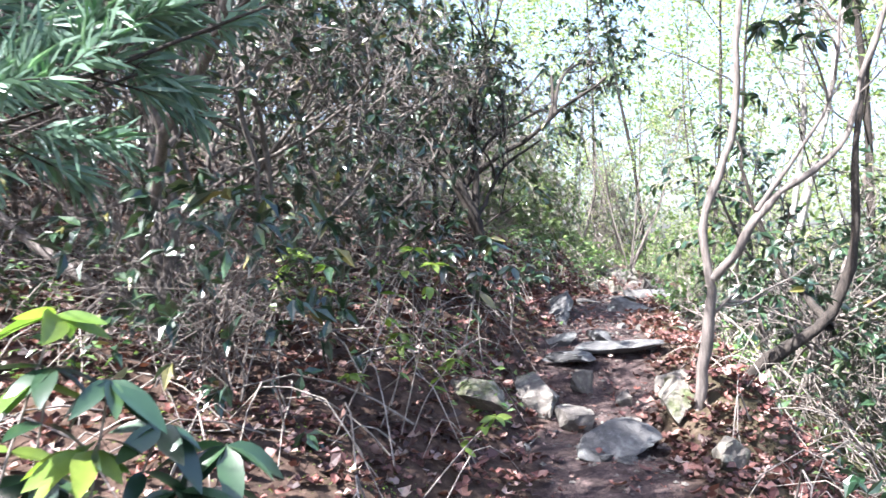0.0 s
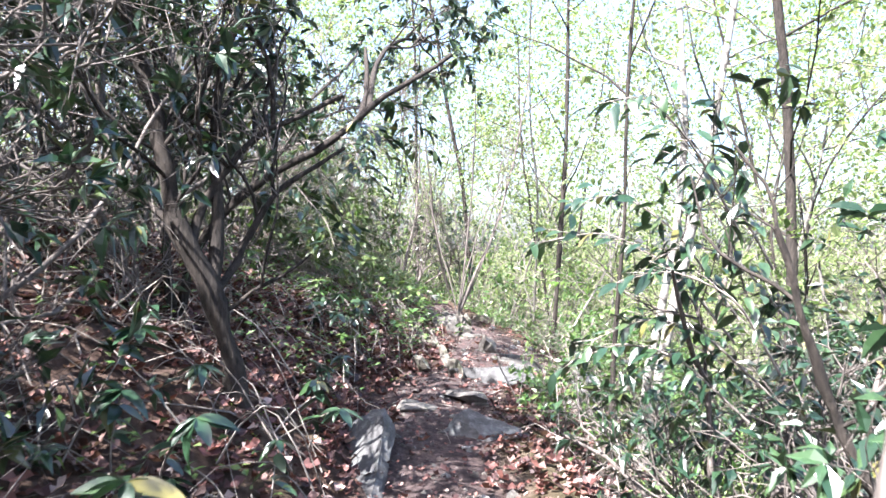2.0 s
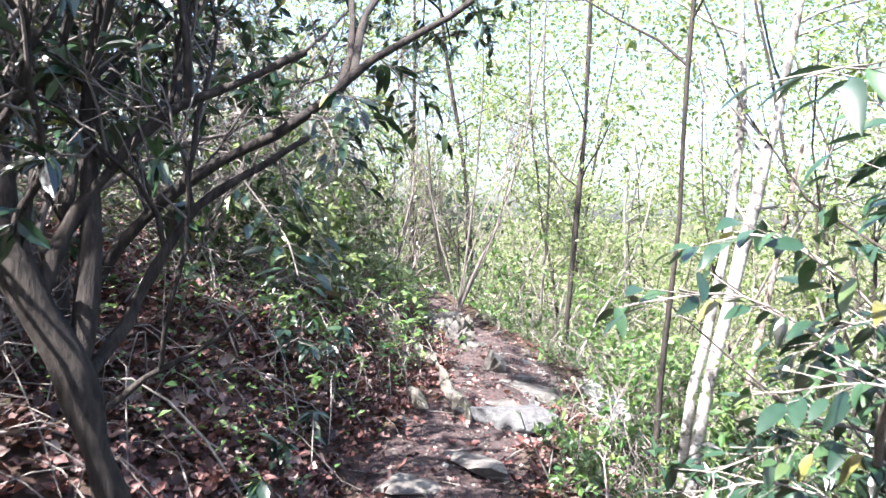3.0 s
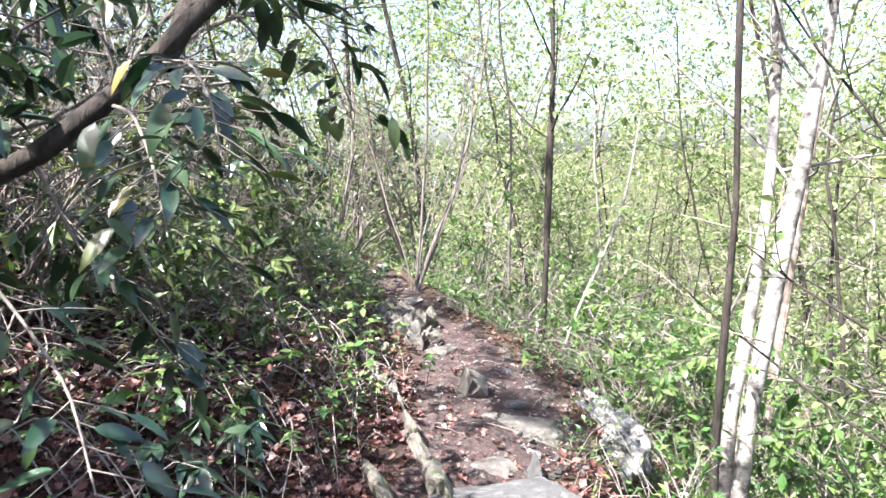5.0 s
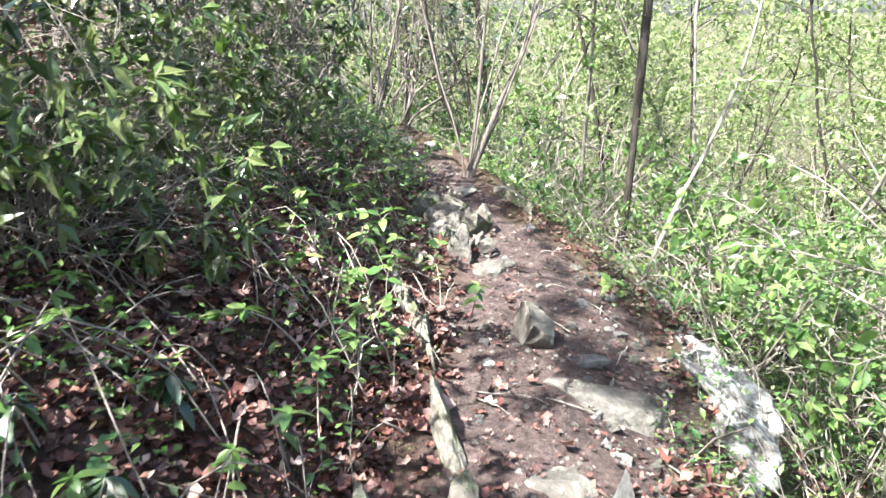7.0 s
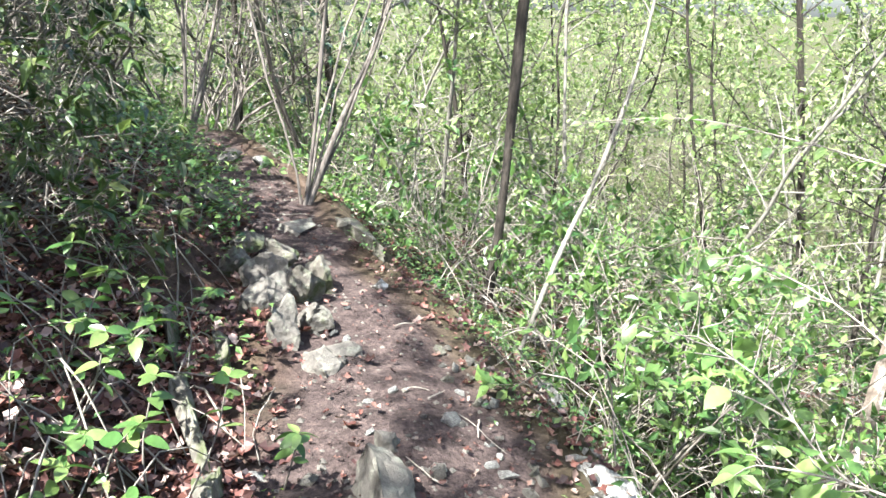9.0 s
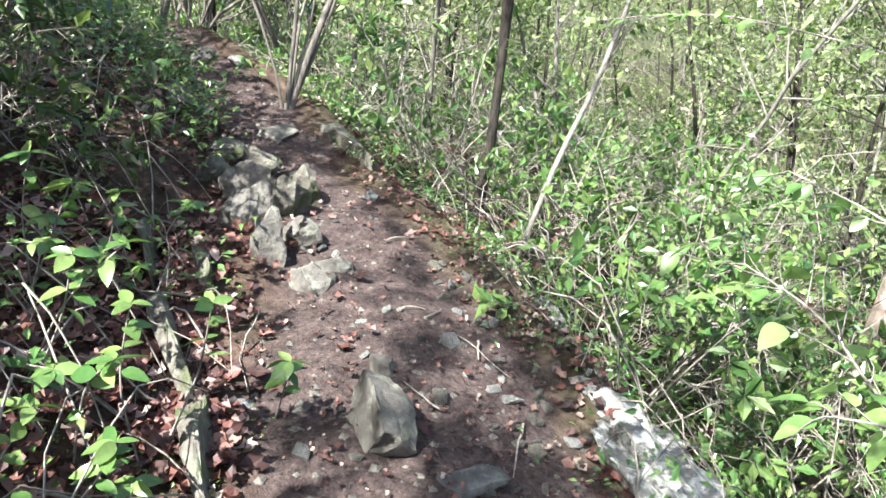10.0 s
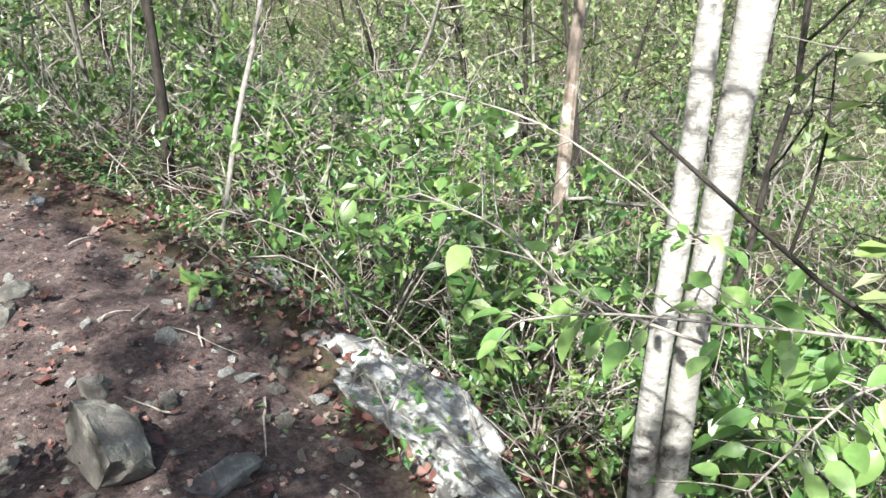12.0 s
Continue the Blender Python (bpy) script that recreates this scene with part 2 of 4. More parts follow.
def grow(rng, stems, levels, base=None):
    """Side shoots on the stems, level by level, none of them reaching into the trodden way: (count, from, length, spread, wander, lift, points, radius, sides).
    Gives the limbs of each level and the tips of the last."""
    out, parents = [], stems
    for count, frm, length, spread, wander, lift, n, radius, sides in levels:
        made = []
        for pts, rad, _ in parents:
            m = rng.poisson(count) if count > 2 else max(1, int(count))
            for u in rng.uniform(frm, 1.0, m):
                i = min(int(u * (len(pts) - 1)), len(pts) - 2)
                f = u * (len(pts) - 1) - i
                at = pts[i] * (1 - f) + pts[i + 1] * f
                t = unit(pts[i + 1] - pts[i])
                side = unit(np.cross(t, rng.normal(0, 1, 3)))
                d = t * math.cos(spread) + side * math.sin(spread)
                line = limb_line(rng, at, d, length * rng.uniform(0.6, 1.25) * (1.15 - 0.4 * u), wander, lift, n)
                if base is not None and not clear_of_trail(line + np.array(base)):
                    continue
                r0 = min(radius * rng.uniform(0.7, 1.2), 0.85 * (rad[i] if len(rad) > i else rad[-1]))
                made.append((line, np.linspace(r0, r0 * 0.4, n), sides))
        out.append(made)
        parents = made
    return out


def whorls(rng, limbs, per, length, width, droop, where=(0.6, 1.0), open_angle=1.1, shape=FINE):
    """Bunches of leaves near the ends of the limbs."""
    p, d, n = [], [], []
    for pts, _, _ in limbs:
        k = max(1, rng.poisson(per))
        u = rng.uniform(*where, k) * (len(pts) - 1.001)
        i = u.astype(int)
        f = (u - i)[:, None]
        at = pts[i] * (1 - f) + pts[i + 1] * f
        t = unit(pts[i + 1] - pts[i])
        side = unit(np.cross(t, rng.normal(0, 1, (k, 3))))
        dd = t * math.cos(open_angle) + side * math.sin(open_angle) + rng.normal(0, 0.2, (k, 3))
        dd[:, 2] -= droop
        p.append(at), d.append(dd)
    p, d = np.concatenate(p), unit(np.concatenate(d))
    n = np.array([0, 0, 1.0]) + rng.normal(0, 0.45, p.shape)
    ll = length * rng.uniform(0.6, 1.25, len(p))
    return leaf_arrays(shape, p, d, n, ll, ll * width)


def rock_mesh(name, seed, size, cuts=13, detail=3, rough=0.10, flat=0.0):
    """An angular stone: a ball cut by planes, then weathered."""
    rng = np.random.default_rng(seed)
    bm = bmesh.new()
    bmesh.ops.create_icosphere(bm, subdivisions=detail, radius=1.0)
    co = np.array([v.co for v in bm.verts])
    co = np.sign(co) * np.abs(co) ** 0.75
    for _ in range(cuts):
        nn = unit(rng.normal(0, 1, 3))
        dist = rng.uniform(0.38, 0.72)
        over = np.maximum(co @ nn - dist, 0)
        co -= over[:, None] * nn
    if flat:
        co[:, 2] = np.clip(co[:, 2], -1, flat)
    for v, c in zip(bm.verts, co):
        q = Vector(c)
        k = noise.noise(q * 1.7 + Vector((seed * 3.1, 0, 0))) * rough * 1.6 + noise.noise(q * 5 + Vector((0, seed * 1.7, 0))) * rough * 0.7 + noise.noise(q * 13) * rough * 0.3
        v.co = Vector((c[0] * size[0], c[1] * size[1], c[2] * size[2])) * (1 + k)
    me = bpy.data.meshes.new(name)
    bm.to_mesh(me)
    bm.free()
    me.polygons.foreach_set("use_smooth", np.full(len(me.polygons), detail > 4))
    return me


# ---- the lie of the land ----
TRAIL_Y = [-6, 0, 1.5, 3, 4.45, 4.75, 6, 7.5, 8.5, 9.5, 10.5, 11.5, 12.7, 13.6, 15, 18, 24]
TRAIL_X = [-0.9, 0.0, 0.2, 0.6, 0.94, 1.0, 1.2, 1.5, 1.95, 2.5, 2.85, 2.98, 3.02, 3.0, 2.75, 0.9, -3.0]
TRAIL_Z = [-0.7, 0.0, 0.24, 0.45, 0.62, 0.77, 0.86, 0.88, 0.89, 0.85, 0.85, 0.92, 0.98, 1.08, 1.2, 1.3, 1.5]
_gy = np.linspace(-6, 24, 601)
_ker = np.ones(11) / 11
_gx = np.convolve(np.pad(np.interp(_gy, TRAIL_Y, TRAIL_X), 5, "edge"), _ker, "valid")
_gz = np.convolve(np.pad(np.interp(_gy, TRAIL_Y, TRAIL_Z), 5, "edge"), _ker, "valid")


def value_noise(x, y, seed):
    xi, yi = np.floor(x), np.floor(y)
    fx, fy = x - xi, y - yi
    fx, fy = fx * fx * (3 - 2 * fx), fy * fy * (3 - 2 * fy)

    def hsh(a, b):
        s = np.sin(a * 127.1 + b * 311.7 + seed * 74.7) * 43758.5453
        return s - np.floor(s)
    return (hsh(xi, yi) * (1 - fx) + hsh(xi + 1, yi) * fx) * (1 - fy) + (hsh(xi, yi + 1) * (1 - fx) + hsh(xi + 1, yi + 1) * fx) * fy - 0.5


def offset(x, y):
    """How far right of the trail's middle line."""
    return x - np.interp(y, _gy, _gx)


def trail_mask(x, y):
    s = offset(x, y)
    left = np.interp(y, [0, 4, 8, 9.5, 12, 14], [0.45, 0.35, 0.4, 0.5, 0.38, 0.3])
    right = np.interp(y, [0, 4, 6, 8, 9.5, 10.8, 12, 14], [0.45, 0.42, 0.42, 0.5, 0.75, 0.6, 0.34, 0.3])
    e = value_noise(x * 3, y * 3, 5) * 0.25
    m = np.clip((left + s + e) / 0.12, 0, 1) * np.clip((right - s + e) / 0.15, 0, 1)
    return m * np.clip((40 - np.abs(y)) / 5, 0, 1)


def land(x, y):
    """The ground's height."""
    x, y = np.asarray(x, float), np.asarray(y, float)
    s = offset(x, y)
    z = np.interp(y, _gy, _gz)
    l = np.maximum(-s - np.interp(y, [0, 4, 8, 9.5, 11.4, 12.2], [0.5, 0.4, 0.42, 0.74, 0.8, 0.45]), 0)
    steep = np.interp(y, [0, 5, 8, 10, 13], [0.5, 0.6, 1.0, 1.0, 0.7])
    z = z + steep * 0.55 * (1 - np.exp(-l / 0.55)) + np.interp(y, [0, 4, 8, 12], [0.10, 0.16, 0.34, 0.34]) * 12 * (1 - np.exp(-l / 12))
    r = np.maximum(s - np.interp(y, [0, 4, 6, 8, 9.5, 10.8, 12], [0.7, 0.75, 0.6, 0.65, 0.9, 0.75, 0.45]), 0)
    z = z - np.interp(y, [7, 8.5, 10.5, 12], [0.43, 0.75, 0.75, 0.43]) * (1 - np.exp(-r / 0.6)) - 0.30 * np.minimum(r, 16) + np.clip((r - 24) * 0.08, 0, 9)
    z = z - np.interp(y, [8, 9.3, 11, 12], [0, 0.22, 0.22, 0]) * np.clip(s - 0.1, 0, 1.0)
    z = z + 0.24 * np.exp(-((x - 1.36) ** 2 + (y - 3.75) ** 2) / 0.09)
    rough = 1 - 0.4 * trail_mask(x, y)
    z = z + rough * (value_noise(x * 1.3, y * 1.3, 1) * 0.16 + value_noise(x * 4, y * 4, 2) * 0.06 + value_noise(x * 11, y * 11, 3) * 0.03)
    return z + value_noise(x * 0.12, y * 0.12, 4) * np.clip(np.abs(s) / 12, 0, 1) * 1.5


def on(x, y, sink=0.0):
    return (x, y, float(land(x, y)) - sink)


def axis(lo, hi, near_lo, near_hi, step):
    a = list(np.arange(near_lo, near_hi, step))
    d = step
    while a[-1] < hi:
        d *= 1.18
        a.append(a[-1] + d)
    d, b = step, [near_lo]
    while b[-1] > lo:
        d *= 1.18
        b.append(b[-1] - d)
    return np.array(b[:0:-1] + a)


def build_ground():
    xs, ys = axis(-300, 300, -3.5, 7.0, 0.055), axis(-200, 400, -1.0, 15.0, 0.055)
    gx, gy = np.meshgrid(xs, ys)
    v = np.stack([gx, gy, land(gx, gy)], -1).reshape(-1, 3)
    i = np.arange(len(xs) * len(ys)).reshape(len(ys), len(xs))
    f = np.stack([i[:-1, :-1], i[:-1, 1:], i[1:, 1:], i[1:, :-1]], -1).reshape(-1, 4)
    me = tri_mesh("ground", v, f, True)
    at = me.attributes.new("trail", "FLOAT", "POINT")
    at.data.foreach_set("value", trail_mask(v[:, 0], v[:, 1]).astype(np.float32))
    at = me.attributes.new("slope", "FLOAT", "POINT")
    at.data.foreach_set("value", np.clip((offset(v[:, 0], v[:, 1]) - 0.05 + 0.6 * value_noise(v[:, 0], v[:, 1], 8)) / 1.2 + np.clip((v[:, 1] - 15) / 4, 0, 1), 0, 1).astype(np.float32))
    return tagged(part("ground", me, SOIL), "forest hillside of brown soil crossed by a trodden dirt trail", "ground", kind="structure")


ground = build_ground()

# ---- rocks of the trail ----
def rock(name, seed, at, size, turn, material, label, tilt=(0, 0), sink=0.35, **kw):
    ob = part(name, rock_mesh(name, seed, size, **kw), material)
    x, y = at[0], at[1]
    z = at[2] if len(at) > 2 else float(land(x, y)) + size[2] * (1 - 2 * sink)
    ob.matrix_basis = pose(x, y, z, tilt[0], tilt[1], turn)
    return tagged(ob, label, "rock")


GREY_STONE, MOSS_STONE = "grey angular rock set in the trail", "mossy grey rock at the trail's edge"
rock("boulder", 3, (3.54, 9.88, 0.60), (0.25, 0.72, 0.25), -12, PALE_ROCK, "long pale lichen-covered boulder at the trail's outer edge", (2, 8), detail=6, rough=0.3)
rock("boulder", 4, (0.50, 4.08), (0.17, 0.2, 0.2), 20, ROCK, "pale angular rock beside the trail", (10, -12), detail=4)
rock("boulder", 41, (0.66, 3.88), (0.15, 0.13, 0.12), 60, ROCK, "pale angular rock beside the trail", (-8, 14), detail=4)
rock("boulder", 42, (0.12, 3.72), (0.27, 0.13, 0.12), -35, MOSSY_ROCK, "low moss-grown rock on the bank", detail=4)
rock("boulder", 43, (0.72, 3.42), (0.27, 0.2, 0.1), 15, SLATE_ROCK, "broad flat grey rock in the trail", (6, -4), detail=4)
rock("boulder", 44, (1.12, 3.72), (0.15, 0.2, 0.13), 10, MOSSY_ROCK, MOSS_STONE, detail=4)
rock("boulder", 45, (1.2, 4.12), (0.13, 0.12, 0.12), 40, ROCK, GREY_STONE)
rock("boulder", 46, (1.2, 3.2), (0.16, 0.13, 0.1), 70, MOSSY_ROCK, MOSS_STONE, detail=4)
rock("boulder", 47, (0.8, 4.4), (0.12, 0.1, 0.11), 15, ROCK, "blocky grey rock under a stone step")
rock("boulder", 48, (0.98, 4.2), (0.1, 0.09, 0.08), 75, ROCK, GREY_STONE)
rock("boulder", 49, (0.9, 3.75), (0.08, 0.1, 0.06), 75, ROCK, GREY_STONE)
rock("rock_step", 5, (1.02, 4.84, 0.79), (0.44, 0.2, 0.05), 6, SLATE_ROCK, "thin flat grey slab forming a step in the trail", (2, -4), detail=4, cuts=14)
rock("rock_step", 51, (0.78, 4.7, 0.76), (0.24, 0.12, 0.04), -12, SLATE_ROCK, "thin grey slab jutting from a stone step", (0, -3), detail=4, cuts=14)
rock("boulder", 52, (1.03, 5.12, 0.84), (0.15, 0.2, 0.07), 6, SLATE_ROCK, "square-edged grey paving rock in the trail", detail=3, cuts=14)
rock("boulder", 53, (0.76, 5.06, 0.82), (0.15, 0.15, 0.08), -20, SLATE_ROCK, "square-edged grey paving rock in the trail", detail=3, cuts=14)
rock("boulder", 6, (0.97, 6.32, 0.93), (0.11, 0.64, 0.2), -3, SLATE_ROCK, "upright blue-grey rock slab beside the trail", (10, 22), detail=4)
rock("boulder", 61, (1.6, 6.72, 0.88), (0.3, 0.24, 0.13), -8, SLATE_ROCK, "dark flat rock lying across the trail", (-6, 3), detail=4)
rock("boulder", 62, (1.35, 7.25), (0.16, 0.2, 0.06), 30, ROCK, GREY_STONE)
rock("boulder", 63, (1.75, 7.5), (0.2, 0.26, 0.05), 5, ROCK, GREY_STONE, detail=4)
rock("boulder", 10, (2.2, 8.42, 0.87), (0.34, 0.24, 0.15), -8, SLATE_ROCK, "large smooth grey rock in the trail", (-4, 6), detail=5, rough=0.05)
rock("boulder", 9, (2.76, 9.48, 0.79), (0.27, 0.2, 0.12), -24, ROCK, "striped grey rock slab set in the trail", (-5, 8), detail=4)
rock("boulder", 91, (2.36, 8.95, 0.85), (0.13, 0.15, 0.1), 10, ROCK, "rounded pale rock in the trail", detail=4)
rock("boulder", 92, (2.5, 8.82, 0.83), (0.045, 0.2, 0.12), -20, SLATE_ROCK, "narrow grey rock on its edge in the trail", detail=4)
rock("boulder", 93, (2.78, 10.38), (0.07, 0.06, 0.06), 20, ROCK, "small pointed stone in the trail")
rock("boulder", 94, (2.66, 10.06), (0.14, 0.21, 0.14), -15, ROCK, "pointed tan rock in the trail", detail=4)
rock("boulder", 95, (2.79, 9.8, 0.87), (0.13, 0.08, 0.04), -12, SLATE_ROCK, "flat grey stone in the trail")
rock("boulder", 96, (2.37, 9.86), (0.035, 0.045, 0.025), 0, PALE_ROCK, "small pale stone in the trail")
LEDGE = "brown weathered rock ledge on edge along the bank"
for i, (x, y, z, half, high, turn) in enumerate([(1.97, 8.75, 0.92, 0.4, 0.15, -9), (2.06, 9.4, 0.9, 0.46, 0.17, -5), (2.14, 10.1, 0.89, 0.48, 0.19, -2), (2.15, 10.82, 0.9, 0.46, 0.2, 1), (2.16, 11.5, 0.94, 0.42, 0.18, -3), (1.7, 8.7, 0.98, 0.36, 0.13, 2), (2.34, 11.2, 0.93, 0.3, 0.14, -6)]):
    rock("rock_ledge", 101 + i, (x, y, z), (0.065, half, high), turn, MOSSY_ROCK, LEDGE, (0, -13), detail=4, rough=0.14)
OUTCROP = "pale craggy block of an outcrop at the trail's inner edge"
for i, (x, y, z, a, b, c, turn, mat) in enumerate([
        (2.66, 11.02, 0.93, 0.16, 0.2, 0.16, 25, ROCK), (2.78, 11.12, 0.97, 0.12, 0.07, 0.05, -15, ROCK), (2.54, 11.28, 0.98, 0.15, 0.17, 0.17, 60, ROCK),
        (2.7, 11.4, 1.0, 0.15, 0.13, 0.14, 10, ROCK), (2.52, 11.62, 1.02, 0.13, 0.17, 0.17, -25, ROCK), (2.72, 11.72, 1.05, 0.16, 0.15, 0.18, 40, MOSSY_ROCK),
        (2.86, 11.88, 1.02, 0.1, 0.16, 0.2, 5, MOSSY_ROCK), (2.6, 11.95, 1.06, 0.16, 0.15, 0.18, 75, ROCK), (2.45, 12.15, 1.05, 0.13, 0.14, 0.15, 15, MOSSY_ROCK),
        (2.72, 12.2, 1.05, 0.14, 0.14, 0.14, 50, MOSSY_ROCK), (2.6, 12.5, 1.06, 0.18, 0.15, 0.14, 20, MOSSY_ROCK)]):
    rock("boulder", 170 + i, (x + 0.07, y, z - 0.04), (a, b, c), turn, mat, OUTCROP if mat is not MOSSY_ROCK else "moss-grown block of an outcrop at the trail's inner edge", (6 * (i % 3), 8 - 5 * (i % 4)), detail=4, rough=0.16, cuts=16)
rock("boulder", 75, (2.5, 13.1), (0.22, 0.2, 0.16), 65, MOSSY_ROCK, MOSS_STONE, detail=4)
rock("boulder", 76, (3.04, 12.85), (0.2, 0.16, 0.05), 10, ROCK, "flat pale rock set in the trail", detail=4)
rock("boulder", 77, (3.38, 12.75), (0.09, 0.55, 0.1), 4, MOSSY_ROCK, "long mossy stone along the trail's outer edge", detail=4)
rock("boulder", 78, (3.1, 14.25), (0.09, 0.07, 0.07), 2, PALE_ROCK, "small white stone beside the trail")
rock("boulder", 79, (2.9, 14.5), (0.16, 0.12, 0.08), 32, ROCK, GREY_STONE)
rock("boulder", 80, (3.24, 11.8), (0.06, 0.05, 0.045), 2, PALE_ROCK, "small white stone beside the trail")
rock("boulder", 81, (4.45, 12.05), (0.13, 0.12, 0.13), 2, PALE_ROCK, "pale rock on the slope below the trail", detail=4)
rock("boulder", 82, (3.72, 10.85), (0.09, 0.1, 0.09), 52, PALE_ROCK, "pale rock on the slope below the trail", detail=4)


# ---- shrubs and trees ----
OLIVE_LEAF = leaf_material("brush_leaf", [(0.0, (0.03, 0.06, 0.02)), (0.5, (0.07, 0.11, 0.03)), (1.0, (0.12, 0.14, 0.05))], 0.35, 0.25, 0.5)
MEDIUM = leaf_material("seedling_leaf", [(0.0, (0.05, 0.115, 0.03)), (0.6, (0.10, 0.17, 0.045)), (1.0, (0.18, 0.24, 0.075))], 0.35, 0.3)
def stuff(ob):
    return tagged(ob, kind="stuff")


def tree(name, seed, base, stems, levels, bark, leaf, label, category, per=4, length=0.07, width=0.4, droop=0.25, shape=MID, bare=0.0, group="", twig_bark=None, where=(0.5, 1.0), split=True):
    """A woody plant: stems given as lines, side limbs grown on them, leaves on the last limbs."""
    rng = np.random.default_rng(seed)
    top = new(name)
    top.location = base
    tagged(top, label, category, group)
    grown = grow(rng, stems, levels, base)
    if split:
        for line, rad, sides in stems:
            knots = rng.normal(0, 0.12, len(rad))
            s = (line + rng.normal(0, 0.16, line.shape) * np.asarray(rad)[:, None], rad * (1 + knots), sides)
            part("trunk", tri_mesh("trunk", *tubes([s]), True), bark, top)
        if split == "trunk":
            stuff(part("crown_wood", tri_mesh("crown_wood", *tubes(grown[0]), True), bark, top))
        else:
            for b in grown[0]:
                part("branch", tri_mesh("branch", *tubes([b]), True), bark, top)
    else:
        stuff(part("woody_base", tri_mesh("woody_base", *tubes(stems + grown[0]), True), bark, top))
    stuff(part("brushwood", tri_mesh("brushwood", *tubes([q for g in grown[1:] for q in g]), True), twig_bark or bark, top))
    tips = [q for q in grown[-1] if rng.random() > bare]
    stuff(part("foliage", tri_mesh("foliage", *whorls(rng, tips, per, length, width, droop, where, shape=shape)), leaf, top))
    return top


def stem(rng, d, length, r, n=9, wander=0.16, lift=0.08, start=(0, 0, -0.1), sides=8):
    line = limb_line(rng, start, d, length, wander, lift, n)
    return line, np.linspace(r, r * 0.35, n), sides


def laurel(seed, at, height=2.6, count=5, lean=(0, 0), label="mountain laurel shrub with twisted grey stems and dark leaves", per=6, bare=0.5, shape=MID, leaf=None, twig=None, low=0.22):
    rng = np.random.default_rng(seed)
    stems = []
    for i in range(count):
        a = 6.283 * i / count + rng.uniform(-0.5, 0.5)
        for _ in range(8):
            q = stem(rng, (math.cos(a) * 0.6 + lean[0], math.sin(a) * 0.6 + lean[1], 1), height * rng.uniform(0.8, 1.15), height * rng.uniform(0.0065, 0.0115), 11, 0.22, 0.03, sides=6)
            if clear_of_trail(q[0] + np.array(on(*at))):
                stems.append(q)
                break
            a = rng.uniform(0, 6.283)
    lv = [(8, low, height * 0.38, 0.8, 0.22, 0.05, 7, 0.010, 5), (6, 0.2, 0.4, 0.85, 0.22, 0.04, 4, 0.0055, 3), (2, 0.3, 0.2, 0.7, 0.2, 0.06, 2, 0.003, 3)]
    return tree("laurel_shrub", seed + 50, on(*at), stems, lv, LAUREL_BARK, leaf or LAUREL_LEAF, label, "shrub", twig_bark=twig, per=per, length=0.085, width=0.42, droop=0.35, bare=bare, group="laurel shrubs", where=(0.7, 1.0), shape=shape)


def sapling(seed, at, height=6.0, r=0.035, lean=(0.05, 0), bark=None, leafy=8, label="slender young tree with fresh green leaves", size=0.075, low=0.12, boughs=13, wander=0.1, split=True):
    rng = np.random.default_rng(seed)
    stems = [stem(rng, (lean[0], lean[1], 1), height, r, 14, wander, 0.04)]
    lv = [(boughs, low, height * 0.2, 1.0, 0.14, 0.04, 6, 0.011, 4), (6, 0.15, 0.5, 0.8, 0.15, 0.0, 4, 0.004, 3)]
    return tree("young_tree", seed + 90, on(*at), stems, lv, bark or GREY_BARK, SPRING_LEAF, label, "tree", per=leafy, length=size, width=0.6, droop=0.2, group="young trees", shape=COARSE, where=(0.1, 1.0), split=split)


def bush(seed, at, height=1.1, leaf=None, label="leafy green understorey bush", per=6, length=0.055, count=7):
    rng = np.random.default_rng(seed)
    stems = []
    for i in range(count):
        a = rng.uniform(0, 6.283)
        stems.append(stem(rng, (math.cos(a) * 0.8, math.sin(a) * 0.8, 1), height * rng.uniform(0.6, 1.1), 0.009, 7, 0.18, 0.03, sides=4))
    lv = [(6, 0.2, height * 0.4, 0.85, 0.2, 0.04, 4, 0.005, 3), (4, 0.2, 0.22, 0.8, 0.15, 0.05, 3, 0.0025, 3)]
    return tree("bush", seed + 130, on(*at), stems, lv, TWIG, leaf or BUSH_LEAF, label, "bush", per=per, length=length, width=0.5, droop=0.1, shape=COARSE, group="understorey bushes", where=(0.3, 1.0), split=False)


def scattered(ob, spots, rng, lo=0.8, hi=1.2):
    for x, y in spots:
        q = copy_thing(ob, pose(*on(x, y), rng.normal(0, 3), rng.normal(0, 3), rng.uniform(0, 360)))
        k = rng.uniform(lo, hi)
        q.scale = (k, k, k * rng.uniform(0.9, 1.1))


rs = np.random.default_rng(11)


def from_base(b, pts, n):
    return bend([(x - b[0], y - b[1], z - b[2]) for x, y, z in pts], n)


